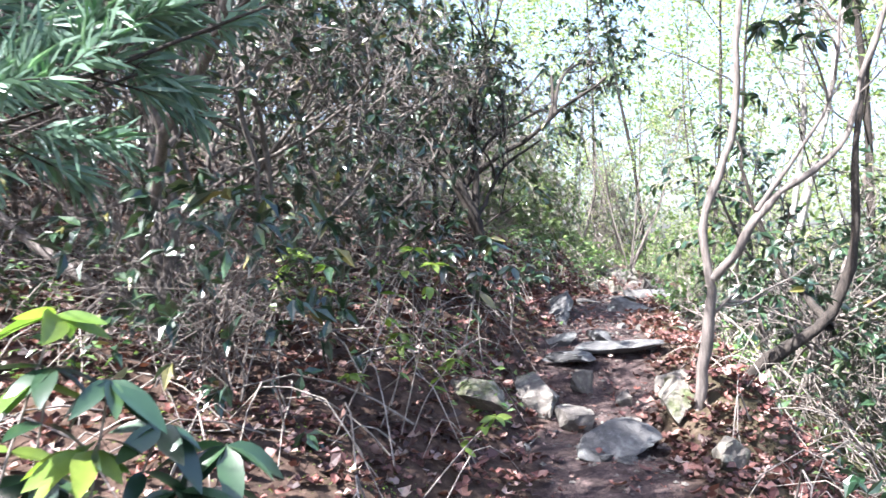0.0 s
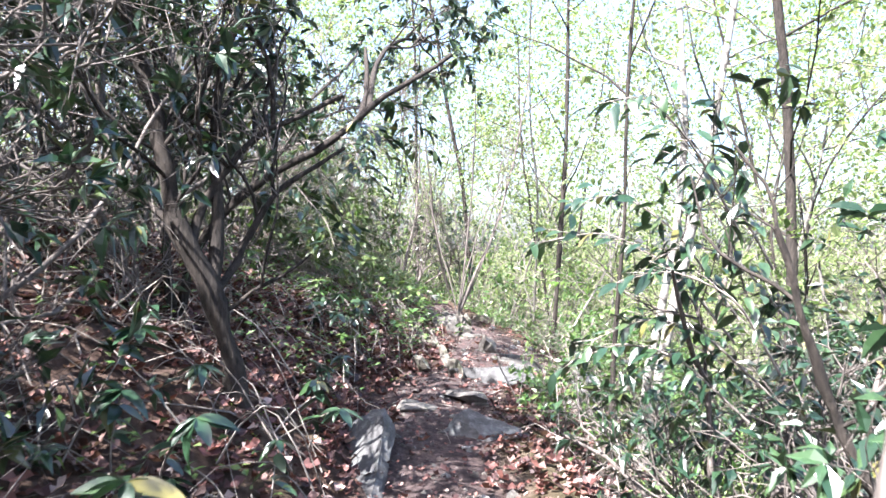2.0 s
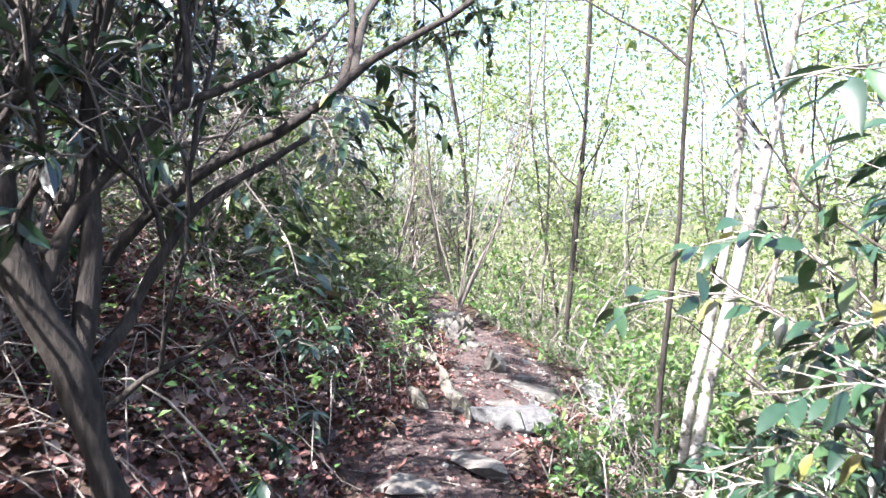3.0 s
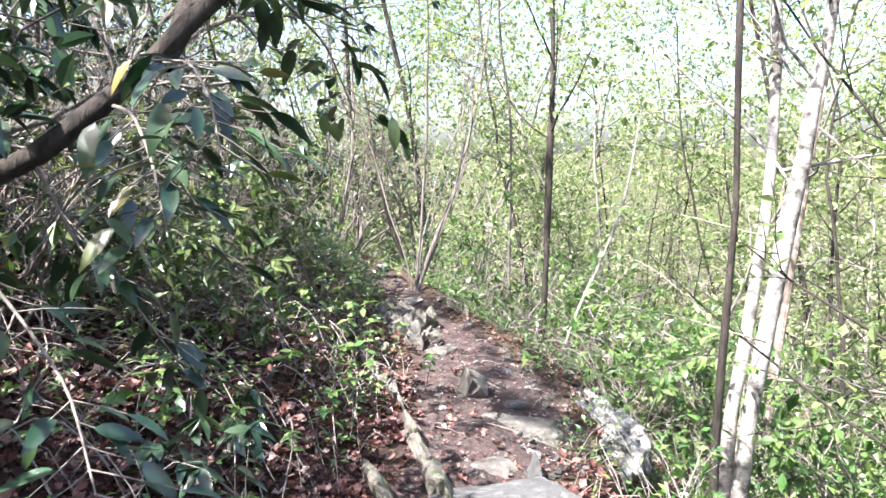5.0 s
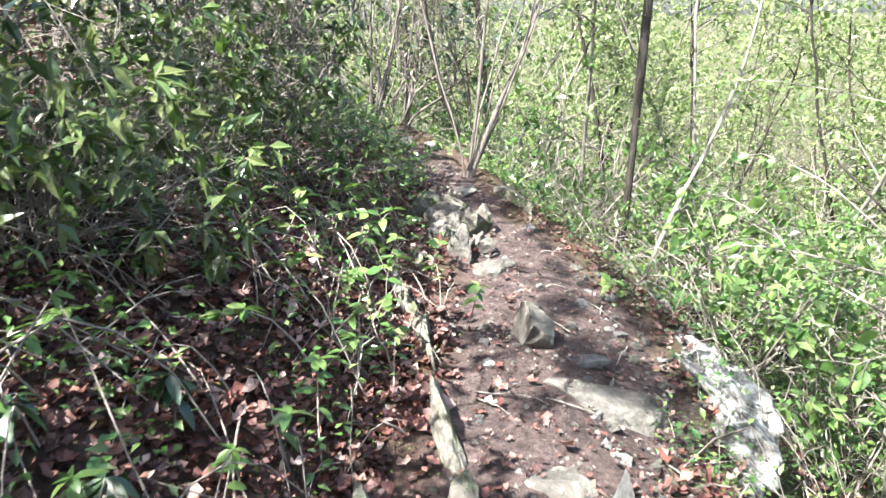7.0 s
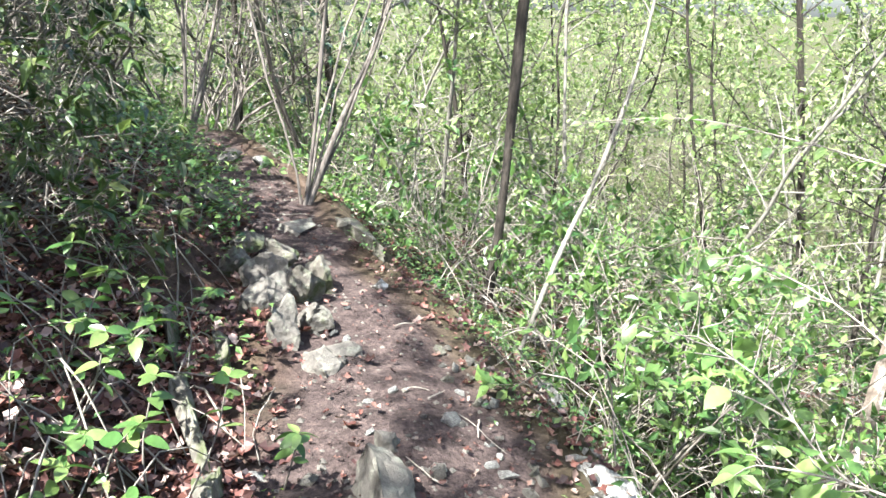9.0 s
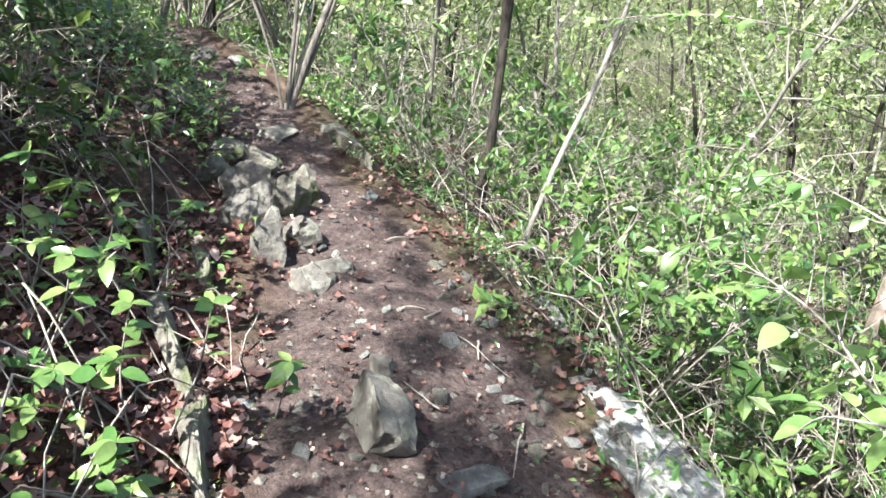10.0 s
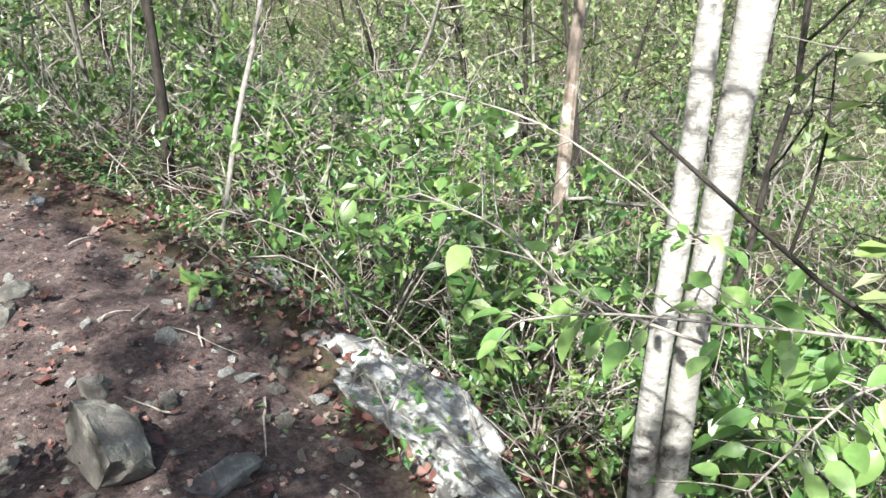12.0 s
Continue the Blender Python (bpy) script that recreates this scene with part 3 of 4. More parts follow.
# the laurel with a dark leaning trunk on the bank
def dark_laurel():
    b = on(0.36, 6.0)
    main = from_base(b, [(0.36, 6.0, b[2] - 0.1), (0.35, 6.0, 1.37), (0.28, 6.0, 1.56), (0.25, 6.0, 1.67), (0.18, 6.0, 1.8), (0.11, 6.0, 1.92), (0.05, 6.02, 2.06), (0.06, 6.05, 2.24), (-0.03, 6.1, 2.5), (-0.2, 6.1, 3.1)], 18)
    second = from_base(b, [(0.24, 6.02, 1.68), (0.24, 6.05, 1.84), (0.28, 6.1, 2.0), (0.22, 6.1, 2.2), (0.24, 6.15, 2.5), (0.35, 6.2, 3.0)], 14)
    third = from_base(b, [(0.12, 6.0, 1.9), (-0.1, 6.2, 2.1), (-0.4, 6.4, 2.2), (-0.8, 6.6, 2.4), (-1.1, 6.7, 2.8)], 14)
    over = from_base(b, [(0.16, 6.0, 1.84), (0.2, 6.08, 2.04), (0.32, 6.1, 2.21), (0.38, 6.1, 2.3), (0.45, 6.1, 2.36), (0.58, 6.1, 2.4), (0.67, 6.1, 2.46), (0.77, 6.12, 2.52)], 16)
    side = from_base(b, [(0.28, 6.0, 1.57), (0.33, 6.0, 1.6), (0.4, 6.0, 1.67), (0.48, 6.0, 1.71), (0.57, 6.0, 1.76), (0.64, 6.0, 1.83)], 12)
    fork = from_base(b, [(0.26, 6.02, 1.64), (0.33, 6.18, 1.78), (0.4, 6.2, 1.93), (0.46, 6.2, 2.04), (0.51, 6.2, 2.13), (0.65, 6.2, 2.2), (0.79, 6.2, 2.3)], 14)
    stems = [(main, np.linspace(0.055, 0.02, 18), 9), (second, np.linspace(0.032, 0.012, 14), 7), (third, np.linspace(0.018, 0.008, 14), 7), (over, np.linspace(0.022, 0.010, 16), 8), (side, np.linspace(0.011, 0.005, 12), 6), (fork, np.linspace(0.019, 0.009, 14), 8)]
    lv = [(10, 0.35, 0.95, 0.85, 0.22, 0.05, 8, 0.011, 5), (8, 0.2, 0.42, 0.85, 0.2, 0.03, 5, 0.005, 3), (2, 0.3, 0.2, 0.7, 0.15, 0.06, 3, 0.003, 3)]
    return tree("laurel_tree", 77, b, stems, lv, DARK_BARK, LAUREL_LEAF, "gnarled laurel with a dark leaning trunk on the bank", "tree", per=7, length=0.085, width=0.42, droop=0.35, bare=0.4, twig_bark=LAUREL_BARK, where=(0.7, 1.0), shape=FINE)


dark_laurel()


def bent_laurel():
    """The laurel whose thick dark limb hangs over the trail."""
    b = on(0.0, 7.2)
    main = from_base(b, [(0.0, 7.2, b[2] - 0.1), (0.05, 7.18, 1.75), (0.22, 7.15, 2.05), (0.48, 7.12, 2.26), (0.76, 7.1, 2.41), (0.86, 7.08, 2.48), (0.95, 7.08, 2.56), (1.02, 7.08, 2.66), (1.1, 7.08, 2.74), (1.25, 7.08, 2.8), (1.5, 7.1, 3.0)], 20)
    fork = from_base(b, [(0.95, 7.08, 2.55), (1.02, 7.2, 2.7), (1.04, 7.35, 2.85), (1.05, 7.5, 3.1)], 8)
    back = from_base(b, [(0.0, 7.2, b[2] - 0.05), (-0.1, 7.35, 1.9), (-0.05, 7.6, 2.5), (0.2, 7.9, 3.0)], 10)
    # high limb added out of view, to throw shade on the trail
    over = from_base(b, [(1.02, 7.08, 2.66), (1.1, 7.5, 3.0), (1.3, 8.0, 3.3), (1.6, 8.6, 3.5), (1.9, 9.1, 3.6)], 14)
    stems = [(over, np.linspace(0.02, 0.009, 14), 7), (main, np.linspace(0.027, 0.014, 20), 9), (fork, np.linspace(0.022, 0.012, 8), 7), (back, np.linspace(0.03, 0.012, 10), 7)]
    lv = [(13, 0.3, 0.75, 0.9, 0.22, 0.0, 8, 0.008, 5), (9, 0.2, 0.4, 0.85, 0.2, 0.0, 5, 0.004, 3), (2, 0.3, 0.2, 0.7, 0.15, 0.0, 3, 0.003, 3)]
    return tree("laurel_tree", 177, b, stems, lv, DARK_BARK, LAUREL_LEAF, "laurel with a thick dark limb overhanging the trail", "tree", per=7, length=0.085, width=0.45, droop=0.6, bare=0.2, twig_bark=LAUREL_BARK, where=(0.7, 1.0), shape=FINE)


bent_laurel()
# shrubs close to the trail, each grown for its place; those farther up the bank are copies
for i, (x, y, h, n) in enumerate([(-0.9, 6.9, 2.6, 5), (-0.3, 8.7, 2.0, 4), (-1.5, 5.0, 2.2, 5), (-0.6, 5.4, 1.7, 4), (-0.3, 7.5, 2.3, 4), (-1.1, 4.2, 1.9, 5), (-2.0, 5.9, 2.5, 5)]):
    laurel(101 + i, (x, y), h, n, bare=0.62)
# Paler twig bark on these bank laurels puts sunlight into their colour.
for i, (x, y, h, n) in enumerate([(0.3, 10.3, 1.5, 5), (1.15, 11.4, 1.2, 5), (1.2, 12.2, 1.6, 5), (1.75, 12.9, 1.5, 5), (-0.4, 10.2, 1.7, 5), (0.2, 9.1, 1.3, 5), (1.5, 14.0, 1.9, 5), (2.15, 13.6, 1.4, 4), (2.3, 14.8, 1.7, 5), (2.9, 15.9, 1.9, 5)]):
    laurel(109 + i, (x, y), h, n, bare=0.6, leaf=OLIVE_LEAF if i % 3 else LAUREL_LEAF, twig=TWIG, label="twiggy laurel shrub with small olive leaves on the bank")
for i, (x, y, h) in enumerate([(-0.8, 2.9, 0.7), (-1.2, 3.4, 1.0), (-0.6, 4.7, 0.8)]):
    laurel(121 + i, (x, y), h, 4, label="low straggling laurel with mostly bare twigs", bare=0.75)
# The first, at the view's edge, is added to shade the trail's start.
for i, (x, y, h) in enumerate([(-2.3, 2.9, 3.2), (-1.25, 3.35, 2.8)]):
    laurel(161 + i, (x, y), h, 5, label="tall mountain laurel with a dark crown", bare=0.55)
# The low brush has the same sun-paled twig colour.
for i, (x, y, h) in enumerate([(0.75, 9.5, 0.6), (1.0, 10.6, 0.6), (1.55, 11.6, 0.7)]):
    laurel(181 + i, (x, y), h, 5, label="low tangled laurel brush on the steep bank", bare=0.6, leaf=OLIVE_LEAF, twig=TWIG, low=0.1)
la = [laurel(131, (-2.4, 9.3), 2.6, shape=COARSE, bare=0.6), laurel(132, (-2.6, 6.3), 2.5, shape=COARSE, bare=0.6)]
scattered(la[0], [(-3.4, 5.4), (0.2, 12.6), (-0.9, 10.9), (-4.4, 10.5), (0.4, 15.0), (-3.6, 7.2), (-4.2, 4.6), (-3.0, 8.6), (-4.0, 2.6), (-3.2, 11.6)], rs, 0.9, 1.3)
scattered(la[1], [(-1.8, 12.5), (-3.2, 3.8), (-4.6, 8.0), (0.9, 16.5), (-2.4, 4.4), (-1.6, 8.0), (-2.0, 9.9), (-4.0, 9.6), (-3.4, -0.6)], rs, 0.9, 1.3)


# the forked laurel tree at the trail's right edge
def forked_laurel():
    b = on(1.2, 3.62)
    main = from_base(b, [(1.2, 3.62, b[2] - 0.1), (1.2, 3.6, 0.84), (1.22, 3.57, 1.07), (1.25, 3.55, 1.3), (1.19, 3.55, 1.41), (1.18, 3.55, 1.5), (1.2, 3.55, 1.6), (1.28, 3.57, 1.77), (1.35, 3.6, 1.93), (1.38, 3.62, 2.05), (1.36, 3.6, 2.3), (1.4, 3.65, 2.7), (1.5, 3.7, 3.2)], 30)
    right = from_base(b, [(1.24, 3.55, 1.28), (1.32, 3.47, 1.39), (1.35, 3.45, 1.5), (1.41, 3.45, 1.6), (1.52, 3.45, 1.69), (1.71, 3.45, 1.8), (1.83, 3.45, 1.94), (1.86, 3.45, 2.2), (1.95, 3.45, 2.4), (2.1, 3.5, 2.9)], 24)
    upper = from_base(b, [(1.4, 3.45, 1.59), (1.48, 3.45, 1.72), (1.57, 3.45, 1.82), (1.7, 3.45, 2.02), (1.75, 3.45, 2.12), (1.8, 3.5, 2.6)], 14)
    snag = from_base(b, [(1.23, 3.57, 1.1), (1.27, 3.56, 1.15), (1.31, 3.55, 1.19)], 5)
    stems = [(main, np.linspace(0.028, 0.010, 30), 8), (right, np.linspace(0.022, 0.008, 24), 8), (upper, np.linspace(0.012, 0.005, 14), 7), (snag, np.linspace(0.012, 0.008, 5), 6)]
    lv = [(4, 0.5, 0.6, 0.8, 0.2, 0.05, 8, 0.007, 5), (5, 0.3, 0.32, 0.8, 0.2, 0.0, 5, 0.004, 3), (2, 0.3, 0.16, 0.7, 0.15, 0.0, 3, 0.003, 3)]
    return tree("laurel_tree", 78, b, stems, lv, LAUREL_BARK, LAUREL_LEAF, "crooked laurel tree with forked grey-brown stems", "tree", per=6, length=0.085, width=0.42, droop=0.5, bare=0.55, where=(0.7, 1.0), shape=FINE)


def crooked_laurel():
    b = on(1.55, 4.1)
    low = from_base(b, [(1.5, 4.1, b[2] - 0.1), (1.65, 4.03, 0.84), (1.79, 4.0, 0.93), (1.95, 4.0, 0.98), (2.06, 4.0, 1.12), (2.12, 4.0, 1.32), (2.15, 4.0, 1.65), (2.12, 4.0, 1.95), (2.2, 4.0, 2.4), (2.4, 4.0, 3.0)], 22)
    up = from_base(b, [(2.0, 4.0, 1.02), (2.03, 4.3, 1.15), (1.95, 4.45, 1.28), (1.87, 4.45, 1.46), (1.8, 4.45, 1.61), (1.76, 4.45, 1.74), (1.75, 4.45, 1.84), (1.71, 4.47, 1.92)], 18)
    stems = [(low, np.linspace(0.036, 0.007, 22), 8), (up, np.linspace(0.024, 0.009, 18), 8)]
    lv = [(5, 0.5, 0.6, 0.8, 0.2, 0.05, 8, 0.006, 5), (5, 0.3, 0.34, 0.8, 0.2, 0.0, 5, 0.004, 3), (2, 0.3, 0.16, 0.7, 0.15, 0.0, 3, 0.003, 3)]
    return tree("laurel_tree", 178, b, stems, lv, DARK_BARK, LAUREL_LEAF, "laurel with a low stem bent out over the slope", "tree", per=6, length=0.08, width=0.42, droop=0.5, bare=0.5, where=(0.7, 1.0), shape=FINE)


forked_laurel()
crooked_laurel()
BELOW = "mountain laurel shrub below the trail's edge"
for i, (x, y, h) in enumerate([(2.8, 6.1, 1.2), (2.35, 5.35, 1.9), (2.9, 4.1, 1.7), (2.3, 2.9, 1.0), (3.3, 5.2, 2.0)]):
    laurel(141 + i, (x, y), h, 5, label=BELOW, bare=0.5)
lr = laurel(151, (4.2, 6.6), 1.9, 5, label=BELOW, bare=0.4, shape=COARSE)
scattered(lr, [(3.6, 4.2), (4.6, 5.6), (3.3, 2.6), (5.4, 7.4)], rs, 0.8, 1.1)


# sapling clump, rough-barked tree, leaning pole, birch
def young_clump():
    rng = np.random.default_rng(9)
    stems = [stem(rng, d, h, r, 12, 0.09, 0.03) for d, h, r in (((0.42, 0, 1), 4.5, 0.024), ((0.2, 0.1, 1), 4.2, 0.016), ((0.6, 0.1, 1), 3.6, 0.012), ((0.05, 0.15, 1), 3.8, 0.013), ((0.3, -0.1, 1), 3.4, 0.010), ((-0.12, 0.1, 1), 3.6, 0.012))]
    lv = [(8, 0.25, 0.9, 0.8, 0.12, 0.05, 6, 0.008, 4), (5, 0.2, 0.35, 0.8, 0.15, 0.0, 4, 0.003, 3)]
    return tree("young_tree", 79, on(3.2, 13.35), stems, lv, LAUREL_BARK, SPRING_LEAF, "clump of dark grey leaning stems at the trail's bend", "tree", per=3, length=0.05, width=0.55, shape=COARSE, where=(0.2, 1.0))


clump = young_clump()
scattered(clump, [(2.55, 14.7), (3.9, 15.4), (3.05, 15.8)], rs, 0.8, 1.0)
sapling(201, (4.34, 12.69), 7, 0.042, (0.05, 0.02), DARK_BARK, 4, "young tree with rough dark bark below the trail", low=0.3, boughs=10, wander=0.03)


def leaning_pole():
    b = on(3.95, 11.6)
    line = from_base(b, [(3.95, 11.6, b[2] - 0.1), (4.3, 11.8, 0.95), (4.8, 12.1, 1.5), (5.2, 12.4, 2.0), (5.5, 12.6, 2.9)], 14)
    lv = [(6, 0.4, 0.8, 0.8, 0.15, 0.05, 6, 0.007, 4), (5, 0.2, 0.35, 0.8, 0.15, 0.0, 4, 0.003, 3)]
    return tree("young_tree", 81, b, [(line, np.linspace(0.02, 0.01, 14), 6)], lv, GREY_BARK, SPRING_LEAF, "thin pale sapling leaning out over the slope", "tree", per=3, length=0.06, width=0.55, shape=COARSE, where=(0.2, 1.0))


leaning_pole()
sapling(203, (3.14, 8.28), 6.5, 0.021, (0.0, 0.03), DARK_BARK, 5, "slender dark-barked sapling with bright leaves", low=0.35, wander=0.025)


def birch():
    b = on(3.84, 9.08)
    right = from_base(b, [(3.83, 9.05, b[2] - 0.12), (3.92, 9.07, 0.68), (4.08, 9.1, 1.2), (4.24, 9.14, 1.85), (4.45, 9.15, 2.6), (4.7, 9.2, 3.8), (5.0, 9.2, 6.0), (5.1, 9.2, 7.5)], 22)
    left = from_base(b, [(3.8, 9.1, b[2] - 0.12), (3.87, 9.13, 0.68), (4.02, 9.17, 1.2), (4.17, 9.22, 1.85), (4.33, 9.3, 2.5), (4.42, 9.45, 3.4), (4.35, 9.65, 5.5), (4.3, 9.8, 7.5)], 22)
    stems = [(left, np.linspace(0.041, 0.018, 22), 12), (right, np.linspace(0.051, 0.02, 22), 12)]
    lv = [(11, 0.3, 1.5, 1.0, 0.14, 0.03, 7, 0.013, 5), (6, 0.2, 0.6, 0.8, 0.15, 0.0, 4, 0.004, 3)]
    return tree("birch_tree", 80, b, stems, lv, BIRCH_BARK, SPRING_LEAF, "double-stemmed birch with white bark", "tree", per=5, length=0.07, width=0.6, shape=COARSE, twig_bark=TWIG, where=(0.2, 1.0))


birch()


PEELING_BARK = bark_material("peeling_bark", (0.05, 0.037, 0.026), (0.22, 0.18, 0.15), 5, 0.5, patch=(0.30, 0.28, 0.25))


def dead_pole():
    b = on(5.15, 10.35)
    line = from_base(b, [(5.1, 10.35, b[2] - 0.1), (5.3, 10.36, 0.83), (5.5, 10.48, 1.25), (5.62, 10.52, 1.7), (5.7, 10.5, 2.3), (5.85, 10.5, 3.0)], 10)
    top = tagged(new("dead_trunk"), "broken dead trunk with peeling pale bark on the slope", "dead tree")
    top.location = b
    part("trunk", tri_mesh("trunk", *tubes([(line, np.linspace(0.05, 0.018, 10), 8)])), PEELING_BARK, top)
    rng = np.random.default_rng(3)
    for u in (3, 5, 7, 8):
        d = rng.normal(0, 1, 3)
        part("snag", tri_mesh("snag", *tubes([(limb_line(rng, line[u], d, 0.9, 0.15, 0, 7), np.linspace(0.012, 0.004, 7), 5)]), True), GREY_BARK, top)


dead_pole()
far = {"split": "trunk"}
# Trees added up the bank; their unseen crowns break the sun above.
SHADE_TREE = "tall slender shade tree added up the bank, its leafy crown unseen"
shade_tree = sapling(231, (-3.8, 9.6), 8.5, 0.04, (0.06, 0), DARK_BARK, 6, SHADE_TREE, 0.08, 0.55, 12, 0.04, "trunk")
scattered(shade_tree, [(-4.6, 12.0), (-4.8, 5.4), (-3.6, 0.2)], rs, 0.9, 1.1)
# Added leaning trees, crowns out of view, placed to dapple the trail with shade.
SHADE_LEANER = "slender tree added up the bank to shade the trail, its crown unseen"
for i, (x, y) in enumerate([(-2.4, 7.9), (-2.8, 5.2), (-4.4, 0.3), (-2.0, 9.9)]):
    sapling(241 + i, (x, y), 7.5, 0.032, (0.24, 0.02), DARK_BARK, 17, SHADE_LEANER, 0.095, 0.55, 17, 0.03, "trunk")
sapling(232, (4.5, 8.0), 4.5, 0.02, (0.05, 0.05), GREY_BARK, 9, "leafy young tree with pale green spring leaves", 0.065, 0.2, 13)
sp = [sapling(211, (6.5, 15), 6, 0.026, **far), sapling(212, (5.2, 18), 7, 0.03, (0.1, 0), **far), sapling(213, (8.0, 12.5), 6, 0.024, (-0.1, 0.05), DARK_BARK, **far), sapling(214, (7.5, 20), 9, 0.045, (0.02, 0), DARK_BARK, wander=0.05, **far)]
spots = [(rs.uniform(3.5, 26), rs.uniform(6, 40)) for _ in range(95)]
spots = [q for q in spots if offset(q[0], q[1]) > 2.2 + 0.04 * q[1]] + [(2.0, 19), (3.2, 21), (0.5, 22), (4.4, 16.5), (5.0, 7.2), (6.2, 5.0), (5.5, 9.5), (3.4, 17.0), (4.8, 14.5), (1.0, 18), (-1.5, 19)]
leafy = [sapling(221, (6.8, 11.2), 5, 0.026, (0.05, 0), DARK_BARK, 11, "leafy young tree with pale green spring leaves", 0.065, 0.1, 17, **far), sapling(222, (5.6, 13.8), 4.2, 0.02, (0.1, 0.05), GREY_BARK, 11, "leafy young tree with pale green spring leaves", 0.06, 0.08, 17, **far)]
lspots = [(8.5, 9.0), (9.5, 13.5), (7.2, 16.5), (4.9, 16.0), (11, 17), (8.8, 21), (6.0, 20), (12, 11), (13, 21), (3.6, 19), (10.5, 25), (5.5, 25), (15, 16), (2.6, 24), (7.4, 7.6), (14.5, 27), (8, 29), (18, 22), (5.4, 15.2), (6.4, 17.6), (8.2, 14.6), (9.8, 16.2), (10.8, 13.0), (7.8, 18.4), (4.4, 18.2), (9.2, 11.0), (11.5, 15.0), (6.9, 13.2), (12.5, 18.5), (3.0, 17.4), (1.6, 20.5), (5.0, 21.5), (9.6, 19.4), (14, 13.5), (11.0, 21.5), (7.0, 22.8)]
for i, s in enumerate(lspots):
    scattered(leafy[i % 2], [s], rs, 0.85, 1.25)
for i, s in enumerate(spots):
    scattered(sp[i % 4], [s], rs, 0.7, 1.15)
# Laurel bushes use the lighter seedling leaf, its brightness standing in for sun.
bu = [bush(301, (4.6, 10.6), 1.1), bush(302, (5.2, 11.8), 1.3, MEDIUM, "glossy laurel bush on the slope", 5, 0.08), bush(303, (4.4, 9.9), 0.9), bush(304, (2.3, 7.4), 0.8), bush(305, (5.6, 8.9), 1.2, MEDIUM, "laurel bush with bright green leaf rosettes", 5, 0.08)]
bspots = [(rs.uniform(2.0, 17), rs.uniform(2.0, 28)) for _ in range(150)]
bspots = [q for q in bspots if offset(q[0], q[1]) > (2.0 if 6 < q[1] < 11 else 1.5) and math.hypot(q[0] - 3.84, q[1] - 9.08) > 0.8]
near = [(4.9, 8.6), (5.3, 9.3), (4.7, 9.9), (5.6, 10.2), (5.0, 11.2), (6.2, 9.6), (6.4, 11.0), (4.6, 11.4), (4.25, 10.8), (4.5, 8.3), (5.9, 12.2), (4.95, 12.6), (4.3, 13.4), (5.2, 13.9), (3.95, 14.3), (6.9, 10.2), (7.0, 12.9)]
for i, s in enumerate(near):
    scattered(bu[(4, 4, 1, 4, 0)[i % 5]], [s], rs, 0.8, 1.25)
for i, s in enumerate([(2.6, 1.0), (3.6, 0.2), (2.2, -0.8), (4.4, 1.6), (3.2, -2.0), (5.2, 0.4), (6.0, 2.4)]):
    scattered(bu[(0, 2, 1)[i % 3]], [s], rs, 0.8, 1.3)
for i, s in enumerate(bspots):
    scattered(bu[(0, 2, 1, 3, 1)[i % 5]], [s], rs, 0.8, 1.35)


# ---- low plants and sprays of leaves within reach, leaf by leaf ----
def one_leaf(length, width, bow):
    u = np.linspace(0, 1, 7)
    half = width * length * 0.5 * np.sin(np.pi * u ** 0.8) ** 0.8
    v, f = [], []
    for a, h in zip(u, half):
        z = -bow * length * a * a
        v += [(a * length, -h, z + 0.25 * h), (a * length, 0, z), (a * length, h, z + 0.25 * h)]
    for i in range(6):
        k = i * 3
        f += [(k, k + 3, k + 4, k + 1), (k + 1, k + 4, k + 5, k + 2)]
    return tri_mesh("leaf", v, f, True)


BRANCH_LEAF = leaf_material("branch_leaf", [(0.0, (0.095, 0.189, 0.047)), (1.0, (0.227, 0.331, 0.104))], 0.4, 0.4)
BROAD = {"laurel": [one_leaf(0.10, 0.36, b) for b in (0.15, 0.35)], "spring": [one_leaf(0.064, 0.58, b) for b in (0.1, 0.3)]}
for kind, material in (("laurel", LAUREL_LEAF), ("spring", BRANCH_LEAF)):
    for me in BROAD[kind]:
        me.materials.append(material)
FRESH = leaf_material("fresh_leaf", [(0.0, (0.070, 0.140, 0.021)), (1.0, (0.182, 0.245, 0.042))], 0.35, 0.4)
BROAD["fresh"] = [one_leaf(0.085, 0.4, b) for b in (0.05, 0.25)]
BROAD["seedling"] = [one_leaf(0.085, 0.5, b) for b in (0.1, 0.3)]
for me in BROAD["fresh"]:
    me.materials.append(FRESH)
for me in BROAD["seedling"]:
    me.materials.append(MEDIUM)


def put_leaf(rng, top, kind, at, d, size):
    ob = part("leaf", BROAD[kind][rng.integers(2)], None, top)
    d = Vector(d).normalized()
    side = Vector((0, 0, 1)).cross(d).normalized() if abs(d.z) < 0.98 else Vector((1, 0, 0))
    up = d.cross(side)
    m = Matrix((d, side, up)).transposed().to_4x4()
    ob.matrix_basis = Matrix.Translation(at) @ m @ pose(0, 0, 0, rng.normal(0, 25), 0, 0) @ Matrix.Diagonal((size, size, size, 1))


def sprig(seed, at, kind, label, count=8, droop=0.45, size=1.0):
    """A seedling stem that ends in a whorl of leaves."""
    rng = np.random.default_rng(seed)
    foot = on(at[0] - abs(rng.normal(0.1, 0.15)), at[1] + rng.normal(0, 0.2) + 0.05)
    top = tagged(new("seedling"), label, "plant", "seedlings")
    top.location = foot
    tip = np.array(at) - np.array(foot)
    line = bend([(0, 0, -0.03), tuple(tip * 0.5 + rng.normal(0, 0.03, 3)), tuple(tip)], 9)
